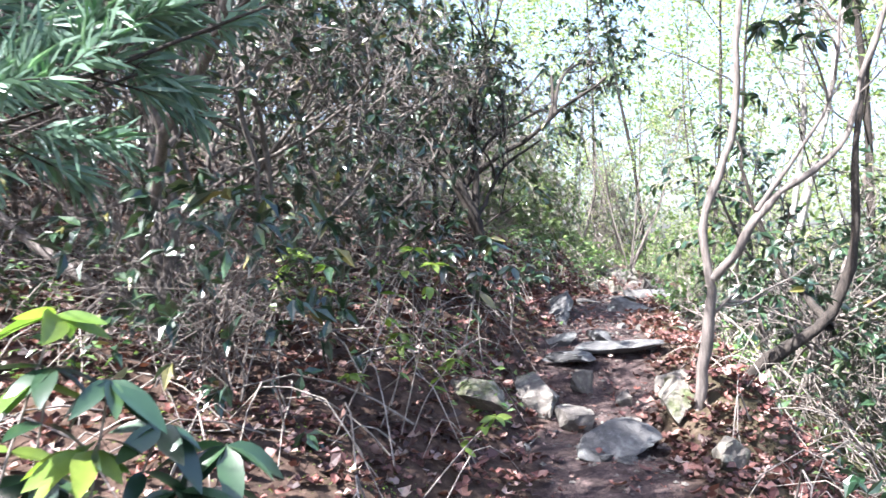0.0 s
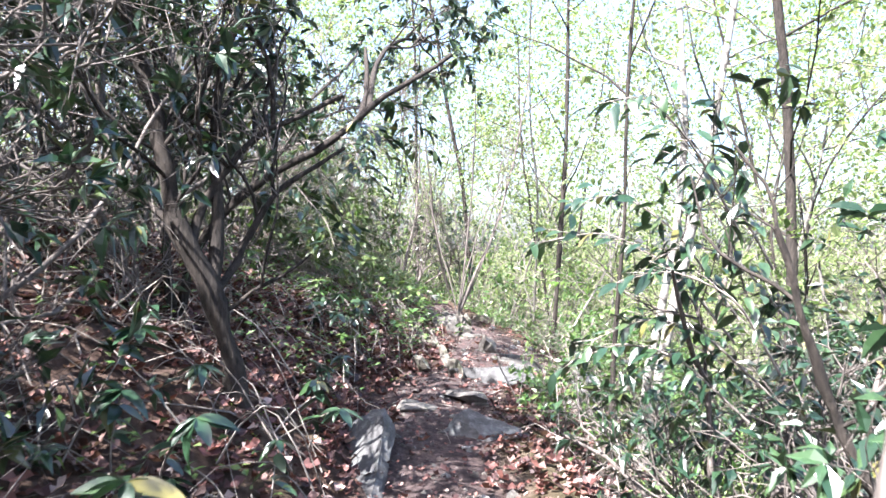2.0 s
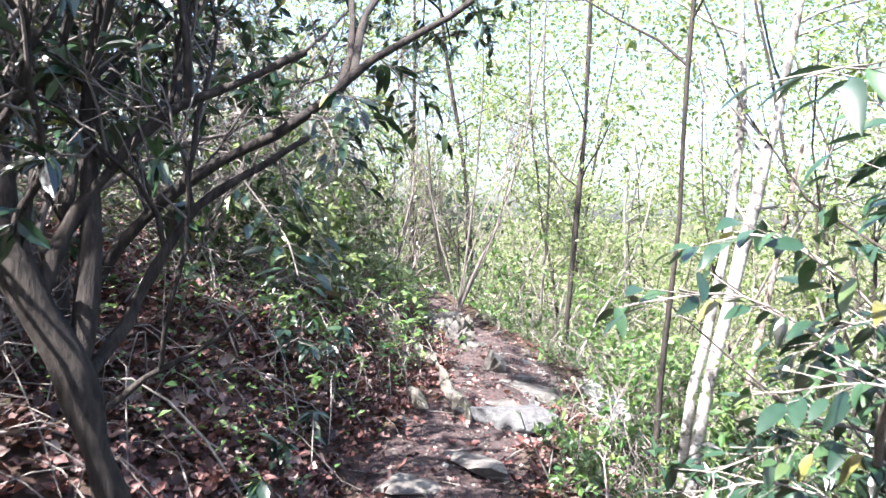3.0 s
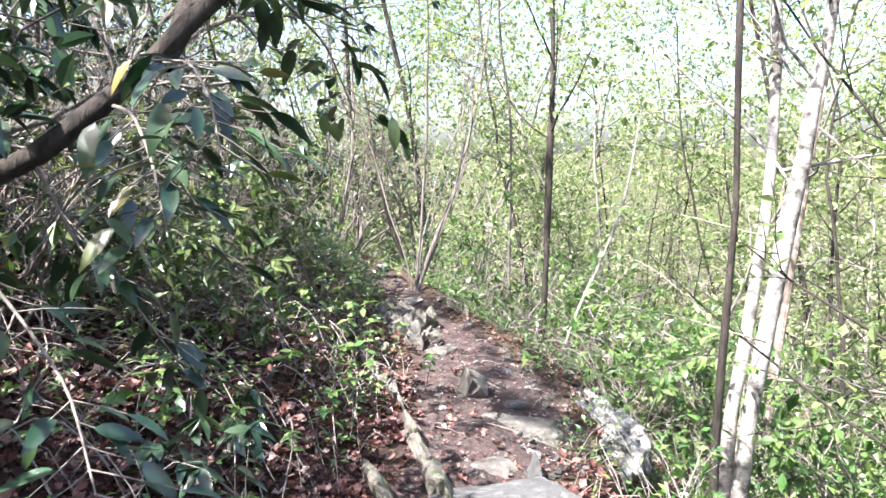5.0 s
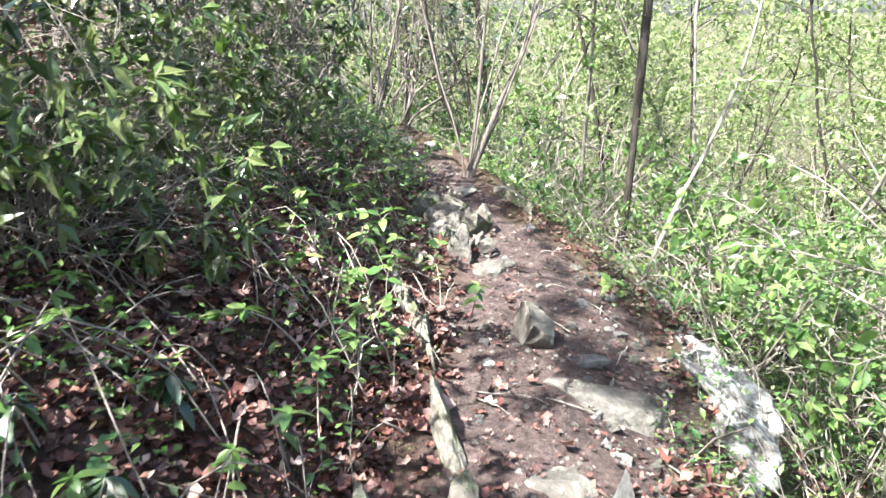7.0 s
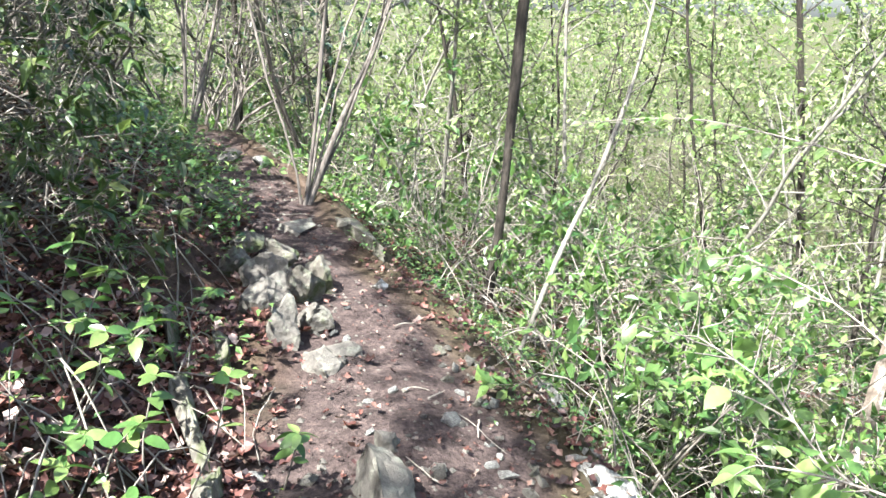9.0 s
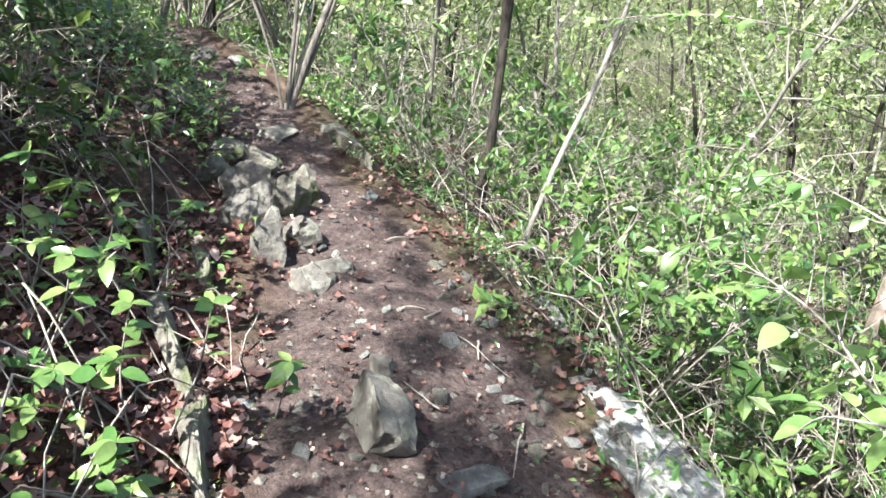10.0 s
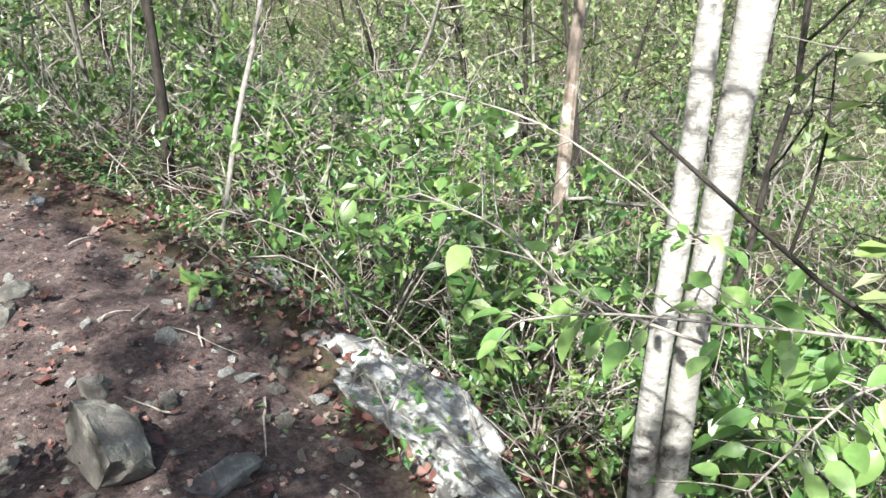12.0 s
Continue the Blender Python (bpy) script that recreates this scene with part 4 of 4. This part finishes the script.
    part("stem", tri_mesh("stem", *tubes([(line, np.linspace(0.0038, 0.0022, 9), 5)]), True), TWIG, top)
    for i in range(count):
        a = i * 2.4 + rng.uniform(-0.3, 0.3)
        k = (8, 8, 7, 6, 8, 5)[i % 6]
        put_leaf(rng, top, kind, line[k], (math.cos(a), math.sin(a), rng.uniform(0.1, 0.5) - droop * rng.uniform(0.5, 1.6)), size * rng.uniform(0.65, 1.15))
    return top


DARK_SEEDLING, FRESH_SEEDLING, SOFT_SEEDLING = "laurel seedling with drooping dark green leaves", "laurel seedling with fresh yellow-green leaves", "tree seedling with thin green leaves on the bank"
for i, at in enumerate([(-0.65, 1.3, 1.31), (-0.6, 1.3, 1.08), (-0.62, 3.2, 1.42), (-0.64, 3.31, 1.4), (-0.17, 3.13, 1.08), (-0.12, 3.1, 1.42), (-0.04, 3.08, 1.36), (-0.35, 2.9, 0.95), (0.2, 2.95, 0.78), (-0.5, 3.3, 1.35), (0.05, 3.3, 0.95)]):
    sprig(500 + i, at, "fresh", FRESH_SEEDLING, 15, 0.5, 1.35 if at[1] < 2 else 0.9)
for i, at in enumerate([(-0.56, 1.3, 1.2), (-0.51, 1.4, 1.1), (-0.66, 1.3, 1.22), (-0.7, 1.35, 1.02), (-0.48, 1.4, 0.98), (-0.58, 1.5, 0.88), (-0.42, 1.5, 1.04), (0.29, 4.6, 1.45), (-0.96, 3.56, 1.7), (-0.12, 3.86, 1.65), (0.23, 4.0, 1.48), (-0.3, 3.73, 1.6), (-0.1, 4.0, 1.5), (0.25, 4.02, 1.45), (0.18, 4.04, 1.3), (0.37, 4.1, 1.32), (0.03, 4.07, 1.4), (0.08, 5.2, 1.6), (0.07, 4.99, 1.45), (0.67, 5.98, 1.3), (0.75, 5.8, 1.22), (0.23, 5.67, 1.42), (0.5, 5.4, 1.2), (0.2, 5.0, 1.2), (-0.2, 4.5, 1.4)]):
    sprig(540 + i, at, "laurel", DARK_SEEDLING, 14, 0.6, 1.2 if at[1] < 2 else 1.0)
for i, at in enumerate([(1.17, 8.13, 1.5), (0.98, 8.1, 1.55), (1.14, 8.07, 1.5), (0.97, 7.99, 1.42), (0.84, 8.05, 1.5), (0.95, 7.5, 1.2), (0.8, 7.0, 1.2), (0.7, 6.6, 1.2), (1.1, 8.5, 1.35), (1.2, 8.9, 1.4), (0.9, 8.6, 1.5)]):
    sprig(580 + i, at, "laurel", DARK_SEEDLING, 13, 0.6, 1.0)
for i, at in enumerate([(1.92, 10.58, 1.55), (1.91, 10.21, 1.5), (2.02, 10.11, 1.4), (2.21, 10.13, 1.36), (1.83, 10.66, 1.62), (2.40, 10.12, 1.15), (2.03, 10.24, 1.5), (1.95, 9.83, 1.22), (1.8, 9.9, 1.3), (1.97, 9.9, 1.38), (1.6, 9.6, 1.5), (1.4, 9.1, 1.5), (1.65, 10.3, 1.6), (1.75, 9.4, 1.25), (1.5, 8.8, 1.3), (2.05, 10.9, 1.4)]):
    sprig(620 + i, at, "seedling", SOFT_SEEDLING, 10, 0.35, 0.85)


more = np.random.default_rng(640)
for i in range(34):
    y = more.uniform(7.7, 12.4)
    x = float(np.interp(y, _gy, _gx)) - more.uniform(0.6, 1.25)
    sprig(650 + i, (x, y, float(land(x, y)) + more.uniform(0.12, 0.4)), "seedling", SOFT_SEEDLING, 11, 0.35, more.uniform(0.6, 0.9))


def spray(seed, pts, kind, label, step=0.05, radius=0.0042, size=1.0, side=0.16):
    """A thin branch with side twigs and hanging leaves, each a piece."""
    rng = np.random.default_rng(seed)
    b = pts[0]
    line = from_base(b, pts, 16)
    top = tagged(new("leafy_branch"), label, "branch", "leafy branches")
    top.location = b
    part("stem", tri_mesh("stem", *tubes([(line, np.linspace(radius, 0.002, 16), 6)]), True), TWIG, top)
    for i in range(3, 16):
        t = unit(line[i] - line[i - 1])
        for s in (-1, 1):
            if rng.random() < 0.25:
                continue
            w = unit(np.cross(t, (0, 0, 1))) * s + t * 0.7 + rng.normal(0, 0.15, 3)
            tip = line[i] + unit(w) * side * rng.uniform(0.3, 1.0)
            part("twig", tri_mesh("twig", *tubes([(bend([line[i], (line[i] + tip) / 2 + rng.normal(0, 0.008, 3), tip], 4), np.linspace(0.0022, 0.0012, 4), 3)]), True), TWIG, top)
            for u in (0.5, 1.0):
                p = line[i] * (1 - u) + tip * u
                put_leaf(rng, top, kind, p, (*(unit(w)[:2] + rng.normal(0, 0.4, 2)), rng.uniform(-0.9, 0.1)), size * rng.uniform(0.6, 1.15))
    return top


HANGING = "laurel branch with hanging dark green leaves"
spray(711, [(0.86, 7.08, 2.48), (0.9, 6.98, 2.46), (0.93, 6.9, 2.38), (0.95, 6.84, 2.25)], "laurel", HANGING, size=0.9)
spray(712, [(0.95, 7.08, 2.56), (1.0, 6.98, 2.55), (1.03, 6.9, 2.48), (1.04, 6.85, 2.38)], "laurel", HANGING, size=0.9)
spray(713, [(0.72, 7.1, 2.38), (0.78, 7.15, 2.2), (0.86, 7.2, 2.1), (0.94, 7.25, 1.95)], "laurel", HANGING, size=0.9)
spray(714, [(1.1, 7.08, 2.74), (1.2, 7.25, 2.72), (1.32, 7.4, 2.65), (1.4, 7.5, 2.5)], "laurel", HANGING, size=0.9)
spray(715, [(0.55, 7.12, 2.29), (0.7, 7.0, 2.1), (0.78, 6.9, 2.0), (0.82, 6.8, 1.85)], "laurel", HANGING, size=0.9)
OUTER = "laurel branch with dark leaves reaching in from the slope"
for i, pts in enumerate([
        [(2.3, 5.5, 1.5), (2.05, 5.55, 1.8), (1.8, 5.65, 1.95), (1.6, 5.75, 1.9)], [(2.25, 5.4, 1.6), (2.0, 5.45, 1.95), (1.8, 5.55, 2.1), (1.66, 5.6, 2.05)],
        [(2.2, 5.3, 1.9), (1.95, 5.25, 2.25), (1.7, 5.15, 2.4), (1.48, 5.06, 2.33)], [(2.4, 5.4, 1.8), (2.25, 5.42, 2.05), (2.11, 5.43, 2.14), (1.95, 5.3, 2.2)],
        [(2.4, 5.4, 1.3), (2.15, 5.5, 1.55), (1.95, 5.58, 1.6), (1.75, 5.64, 1.5)], [(2.3, 5.4, 1.2), (2.05, 5.5, 1.45), (1.85, 5.6, 1.5), (1.68, 5.7, 1.4)],
        [(2.3, 5.2, 1.4), (2.1, 5.2, 1.7), (1.9, 5.3, 1.8), (1.75, 5.4, 1.75)], [(2.5, 5.45, 1.6), (2.3, 5.5, 1.85), (2.1, 5.56, 1.9), (1.95, 5.6, 1.8)]]):
    spray(720 + i, pts, "laurel", OUTER, radius=0.006, size=0.95, side=0.2)
BRIGHT = "thin branch with bright spring leaves hanging over the slope"
spray(701, [(3.5, 8.4, 1.5), (3.21, 8.65, 1.6), (3.14, 8.74, 1.61), (3.03, 8.89, 1.63), (2.95, 8.97, 1.62)], "spring", BRIGHT)
spray(702, [(3.35, 8.8, 1.42), (3.19, 9.04, 1.53), (3.16, 9.18, 1.65), (3.09, 9.32, 1.7)], "spring", BRIGHT, side=0.22)
spray(703, [(3.66, 8.5, 1.3), (3.4, 8.55, 1.4), (3.25, 8.57, 1.42), (3.1, 8.62, 1.35)], "spring", BRIGHT)
spray(705, [(4.0, 9.05, 1.3), (3.58, 8.94, 1.51), (3.55, 9.03, 1.59), (3.45, 9.28, 1.76), (3.33, 9.47, 1.82)], "spring", BRIGHT, size=0.8)
spray(706, [(4.2, 9.3, 1.9), (4.0, 9.8, 2.0), (3.8, 10.2, 2.05), (3.7, 10.5, 2.0)], "spring", BRIGHT, size=0.8)


def pine_bough():
    """A pine beside the start: low needled boughs hang into view, unseen high ones are added for shade."""
    rng = np.random.default_rng(41)
    b = on(-2.2, 1.3)
    top = tagged(new("pine_tree"), "pine with long soft green needles", "tree")
    top.location = b
    trunk = bend([(0, 0, -0.2), (0.05, 0, 2), (0, 0.1, 5)], 10)
    part("trunk", tri_mesh("trunk", *tubes([(trunk, np.linspace(0.09, 0.04, 10), 10)]), True), DARK_BARK, top)
    # The first six boughs are added above the view to shade the path.
    for tx, ty, tz, z0 in ((-0.7, 3.0, 3.2, 2.9), (-1.0, 3.5, 3.5, 3.2), (-0.3, 2.7, 3.3, 3.0), (-1.3, 2.7, 3.2, 2.8), (-0.9, 2.4, 3.7, 3.4), (-1.2, 4.0, 3.9, 3.6), (-0.45, 2.0, 2.05, 1.7), (-0.75, 1.9, 1.85, 1.6), (-0.25, 2.2, 2.3, 2.0), (-0.9, 2.1, 2.25, 2.1)):
        tip = np.array((tx - b[0], ty - b[1], tz - b[2]))
        line = bend([(0.03, 0, z0), tuple(tip * 0.6 + np.array((0, 0, 0.1))), tuple(tip)], 12)
        bough = part("bough", tri_mesh("bough", *tubes([(line, np.linspace(0.014, 0.004, 12), 6)]), True), DARK_BARK, top)
        tw = grow(rng, [(line, np.linspace(0.014, 0.004, 12), 6)], [(12, 0.45, 0.32, 0.7, 0.1, 0, 6, 0.004, 4)])[0]
        stuff(part("brushwood", tri_mesh("brushwood", *tubes(tw), True), DARK_BARK, bough))
        stuff(part("needles", tri_mesh("needles", *whorls(rng, tw, 70, 0.11, 0.016, 0.15, (0.3, 1.0), 0.6, COARSE)), NEEDLE, bough))


pine_bough()


# ---- litter, twigs, ground plants ----
def spots_where(rng, count, box, keep):
    x, y = rng.uniform(box[0], box[1], count), rng.uniform(box[2], box[3], count)
    k = rng.random(count) < keep(x, y)
    return x[k], y[k]


def litter(name, count, box, seed, label, keep, size=(0.035, 0.085)):
    rng = np.random.default_rng(seed)
    x, y = spots_where(rng, count, box, keep)
    p = np.stack([x, y, land(x, y) + rng.uniform(0.004, 0.03, len(x))], 1)
    a = rng.uniform(0, 6.283, len(x))
    d = np.stack([np.cos(a), np.sin(a), rng.normal(0, 0.3, len(x))], 1)
    n = np.array([0, 0, 1.0]) + rng.normal(0, 0.4, p.shape)
    ll = rng.uniform(*size, len(x))
    ob = part(name, tri_mesh(name, *leaf_arrays(LOBED, p, d, n, ll, ll * rng.uniform(0.6, 0.95, len(x)))), DRY_LEAF)
    return tagged(ob, label, "leaves", kind="stuff")


litter("edge_leaves", 11000, (0.4, 4.2, 3.0, 12.5), 91, "dry brown leaves gathered along the trail's outer edge", lambda x, y: (offset(x, y) > 0.25) * (offset(x, y) < 1.1) * (1 - 0.9 * trail_mask(x, y)), (0.025, 0.06))

litter("leaf_litter", 62000, (-6, 2.9, -2.5, 15), 21, "fallen red-brown oak leaves covering the bank", lambda x, y: (1 - 0.93 * trail_mask(x, y)) * (offset(x, y) < 0.9))
litter("edge_leaves", 1300, (0.9, 2.3, 2.6, 4.7), 92, "dry red leaves round the foot of a laurel", lambda x, y: (1 - 0.9 * trail_mask(x, y)), (0.03, 0.075))
litter("leaf_litter", 15000, (-0.2, 2.3, 6.2, 11.5), 24, "deep drift of brown leaves on the steep bank", lambda x, y: (offset(x, y) < -0.45), (0.03, 0.075))
litter("leaf_litter", 27000, (0.3, 9, -2.5, 16), 22, "dry brown leaves scattered on the lower slope", lambda x, y: (offset(x, y) > 0.6) * 0.8)
litter("leaf_crumbs", 15000, (-0.5, 4.2, 1.5, 15), 23, "broken bits of dry leaf on the trail", lambda x, y: trail_mask(x, y), (0.012, 0.035))


def low_plants(name, count, box, seed, label, keep, leaf, per, size, height):
    """Low seedlings, too many to count: small leaves round short stalks."""
    rng = np.random.default_rng(seed)
    x, y = spots_where(rng, count, box, keep)
    x, y = np.repeat(x, per), np.repeat(y, per)
    off = rng.normal(0, 0.07, (len(x), 2))
    x, y = x + off[:, 0], y + off[:, 1]
    p = np.stack([x, y, land(x, y) + rng.uniform(0.2, 1.0, len(x)) * height], 1)
    a = rng.uniform(0, 6.283, len(x))
    d = np.stack([np.cos(a), np.sin(a), rng.normal(0.1, 0.4, len(x))], 1)
    n = np.array([0, 0, 1.0]) + rng.normal(0, 0.4, p.shape)
    ll = size * rng.uniform(0.6, 1.3, len(x))
    ob = part(name, tri_mesh(name, *leaf_arrays(MID, p, d, n, ll, ll * 0.5)), leaf)
    return tagged(ob, label, "plants", kind="stuff")


low_plants("ground_plants", 2600, (-4, 2.6, 2, 15), 31, "small green seedlings among the fallen leaves", lambda x, y: (offset(x, y) < -0.5) * np.clip(0.3 + 0.6 * (y > 6.5) + value_noise(x * 1.4, y * 1.4, 9) * 1.8, 0, 1), MEDIUM, 10, 0.042, 0.22)
low_plants("ground_plants", 330, (2.4, 4.6, 10.5, 15), 35, "low green plants lining the trail's outer edge", lambda x, y: (offset(x, y) > np.interp(y, [8, 9.5, 10.8, 12], [0.5, 0.8, 0.65, 0.36])) * (offset(x, y) < 1.1), BUSH_LEAF, 12, 0.034, 0.18)
low_plants("ground_plants", 420, (1.7, 2.72, 12.3, 15.6), 36, "green plants crowding the trail's bend", lambda x, y: (offset(x, y) < -0.28) * 1.0, BUSH_LEAF, 12, 0.045, 0.4)
low_plants("moss_tufts", 900, (-1, 2.3, 2, 13), 34, "green moss tufts on the bank", lambda x, y: (offset(x, y) < -0.45) * (offset(x, y) > -1.6) * (value_noise(x * 1.2, y * 1.2, 19) > 0.1), FRESH, 30, 0.014, 0.03)
low_plants("ground_plants", 1500, (1.5, 9, 2, 17), 32, "small bright green plants on the slope", lambda x, y: (offset(x, y) > 0.6), BUSH_LEAF, 12, 0.04, 0.3)
low_plants("ground_plants", 420, (2.6, 4.4, 8.8, 14), 33, "tufts of yellow-green plants along the trail's edge", lambda x, y: (offset(x, y) > 0.5) * (offset(x, y) < 1.3) * (value_noise(x * 2, y * 2, 29) > -0.05), BUSH_LEAF, 16, 0.026, 0.16)


def dead_twigs(count, box, seed, label, keep, length, arch):
    rng = np.random.default_rng(seed)
    x, y = spots_where(rng, count, box, keep)
    lines = []
    for px, py in zip(x, y):
        a, ll = rng.uniform(0, 6.283), rng.uniform(*length)
        q = limb_line(rng, (px, py, 0), (math.cos(a), math.sin(a), 0), ll, 0.16, 0, 6)
        if ll > 0.4 and trail_mask(q[:, 0], q[:, 1]).max() > 0.3:
            continue
        q[:, 2] = land(q[:, 0], q[:, 1]) + 0.012 + np.sin(np.linspace(0.1, 2.9, 6)) * rng.uniform(0, arch)
        r = rng.uniform(0.0025, 0.006)
        lines.append((q, np.linspace(r, r * 0.5, 6), 3))
    ob = part("dead_twigs", tri_mesh("dead_twigs", *tubes(lines), True), TWIG)
    return tagged(ob, label, "twigs", kind="stuff")


dead_twigs(2300, (-4, 2.4, 1.5, 14), 51, "tangle of bare grey twigs lying on the bank", lambda x, y: (offset(x, y) < -0.45), (0.25, 0.9), 0.3)
dead_twigs(2600, (1.2, 8, 2, 16), 52, "tangle of bare pale twigs on the lower slope", lambda x, y: (offset(x, y) > 0.6), (0.25, 1.0), 0.4)
dead_twigs(170, (0, 4, 3, 14), 53, "thin dead twigs lying on the trail", lambda x, y: trail_mask(x, y), (0.1, 0.4), 0.01)


# ---- the woods beyond ----
def far_woods():
    rng = np.random.default_rng(61)
    count = 3400
    a = rng.uniform(-0.75, 1.75, count)
    dist = 12 + 45 * rng.random(count) ** 1.3
    cx, cy = 1 + dist * np.sin(a), 6 + dist * np.cos(a)
    gz = land(cx, cy)
    cz = gz + rng.uniform(0.0, 1.0, count) ** 0.8 * (7 + dist * 0.3)
    k = 60
    c = np.repeat(np.stack([cx, cy, cz], 1), k, 0)
    p = c + rng.normal(0, 1, c.shape) * np.array([0.6, 0.6, 0.32])
    d, n = rng.normal(0, 1, p.shape), np.array([0, 0, 0.7]) + rng.normal(0, 0.6, p.shape)
    ll = np.repeat(0.07 + dist * 0.003, k) * rng.uniform(0.6, 1.3, len(p))
    tagged(part("distant_foliage", tri_mesh("distant_foliage", *leaf_arrays(COARSE, p, d, n, ll, ll * 0.65)), SPRING_LEAF), "light green spring foliage of distant woods", "foliage", kind="stuff")


far_woods()


def far_brush():
    """Bare pale twigs standing among the leaves of the slope."""
    rng = np.random.default_rng(63)
    lines = []
    while len(lines) < 2400:
        a, dist = rng.uniform(-0.3, 1.7), 3.5 + 30 * rng.random() ** 0.8
        x, y = 2.5 + dist * math.sin(a), 8 + dist * math.cos(a)
        if offset(x, y) < 1.3 + 0.03 * dist:
            continue
        r = rng.uniform(0.003, 0.007) + dist * 0.0004
        q = limb_line(rng, (x, y, float(land(x, y)) + rng.uniform(0, 0.6)), (rng.normal(0, 0.7), rng.normal(0, 0.7), rng.uniform(0.2, 1)), rng.uniform(0.5, 1.6) + dist * 0.03, 0.22, 0.0, 7)
        lines.append((q, np.linspace(r, r * 0.4, 7), 3))
    tagged(part("bare_brush", tri_mesh("bare_brush", *tubes(lines), True), TWIG), "bare pale twigs tangled among the slope's greenery", "twigs", kind="stuff")


far_brush()


# ---- stones trodden into the trail ----
def trail_stones():
    rng = np.random.default_rng(71)
    kinds = [rock_mesh("stone", 900 + i, (1, 0.75, 0.5), 7, 1, 0.1) for i in range(6)]
    for i, me in enumerate(kinds):
        me.materials.append((ROCK, SLATE_ROCK, ROCK, PALE_ROCK, ROCK, SLATE_ROCK)[i])
    x, y = spots_where(rng, 1300, (0, 4.2, 2.5, 14), lambda x, y: trail_mask(x, y) * np.clip(0.6 + value_noise(x * 1.5, y * 1.5, 12), 0, 1))
    for px, py in list(zip(x, y))[:280]:
        k = rng.uniform(0.012, 0.032) if rng.random() < 0.75 else rng.uniform(0.03, 0.065)
        ob = part("stone", kinds[rng.integers(6)], None, ground)
        ob.matrix_basis = pose(px, py, float(land(px, py)) + k * 0.15, rng.normal(0, 15), rng.normal(0, 15), rng.uniform(0, 360)) @ Matrix.Diagonal((k, k, k, 1))


trail_stones()


def shoulder_stones():
    """Broken rock on the outer shoulder of the trail."""
    rng = np.random.default_rng(77)
    kinds = [rock_mesh("stone", 920 + i, (1, 0.7, 0.55), 9, 1, 0.12) for i in range(5)]
    for i, me in enumerate(kinds):
        me.materials.append((ROCK, PALE_ROCK, SLATE_ROCK, ROCK, MOSSY_ROCK)[i])
    for _ in range(110):
        y = rng.uniform(8.6, 11.2)
        x = float(np.interp(y, _gy, _gx)) + rng.uniform(0.3, 0.85)
        k = rng.uniform(0.015, 0.05)
        ob = part("stone", kinds[rng.integers(5)], None, ground)
        ob.matrix_basis = pose(x, y, float(land(x, y)) + k * 0.2, rng.normal(0, 20), rng.normal(0, 20), rng.uniform(0, 360)) @ Matrix.Diagonal((k, k, k, 1))


shoulder_stones()


def gravel():
    rng = np.random.default_rng(73)
    x, y = spots_where(rng, 12000, (-0.3, 4.4, 1, 14), lambda x, y: trail_mask(x, y))
    p = np.stack([x, y, land(x, y)], 1)
    t = np.array([(1, 0, 0), (0, 1, 0), (-1, 0, 0), (0, -1, 0), (0, 0, 1)], float)
    f = np.array([(0, 1, 4), (1, 2, 4), (2, 3, 4), (3, 0, 4)])
    v = t[None] * rng.uniform(0.6, 1.0, (len(p), 5, 1)) * 0.003 * np.exp(rng.uniform(0, 2.1, (len(p), 1, 1))) * np.array([1, 1, 0.7])
    a = rng.uniform(0, 6.283, len(p))
    rot = np.stack([np.stack([np.cos(a), -np.sin(a)], -1), np.stack([np.sin(a), np.cos(a)], -1)], 1)
    v[:, :, :2] = np.einsum("nij,nkj->nki", rot, v[:, :, :2])
    v = (v + p[:, None]).reshape(-1, 3)
    f = (f[None] + (np.arange(len(p)) * 5)[:, None, None]).reshape(-1, 3)
    tagged(part("gravel", tri_mesh("gravel", v, f), ROCK), "loose grey grit trodden into the trail", "gravel", kind="stuff")


gravel()


def fallen_leaves():
    """Single dry leaves beside and on the trail."""
    rng = np.random.default_rng(75)
    kinds = []
    for i in range(4):
        a = np.linspace(0, 6.283, 15)[:-1]
        r = 0.5 * (0.75 + 0.3 * np.cos(a * 5 + i) + rng.normal(0, 0.05, 14))
        v = [(0, 0, 0.02)] + [(0.62 * r[k] * math.cos(t) * 1.5, 0.62 * r[k] * math.sin(t), 0.28 * r[k] ** 2 + rng.normal(0.03, 0.05)) for k, t in enumerate(a)]
        f = [(0, k + 1, (k + 1) % 14 + 1) for k in range(14)]
        me = tri_mesh("fallen_leaf", v, f, True)
        me.materials.append(DRY_LEAF)
        kinds.append(me)
    x, y = spots_where(rng, 3000, (-0.3, 4.2, 2.5, 13.5), lambda x, y: (np.abs(offset(x, y)) < 1.0) * 0.5 * (1 - 0.85 * trail_mask(x, y)))
    for px, py in list(zip(x, y))[:260]:
        k = rng.uniform(0.06, 0.11)
        ob = part("fallen_leaf", kinds[rng.integers(4)], None, ground)
        ob.matrix_basis = pose(px, py, float(land(px, py)) + 0.012, rng.normal(0, 18), rng.normal(0, 18), rng.uniform(0, 360)) @ Matrix.Diagonal((k, k, k, 1))


fallen_leaves()
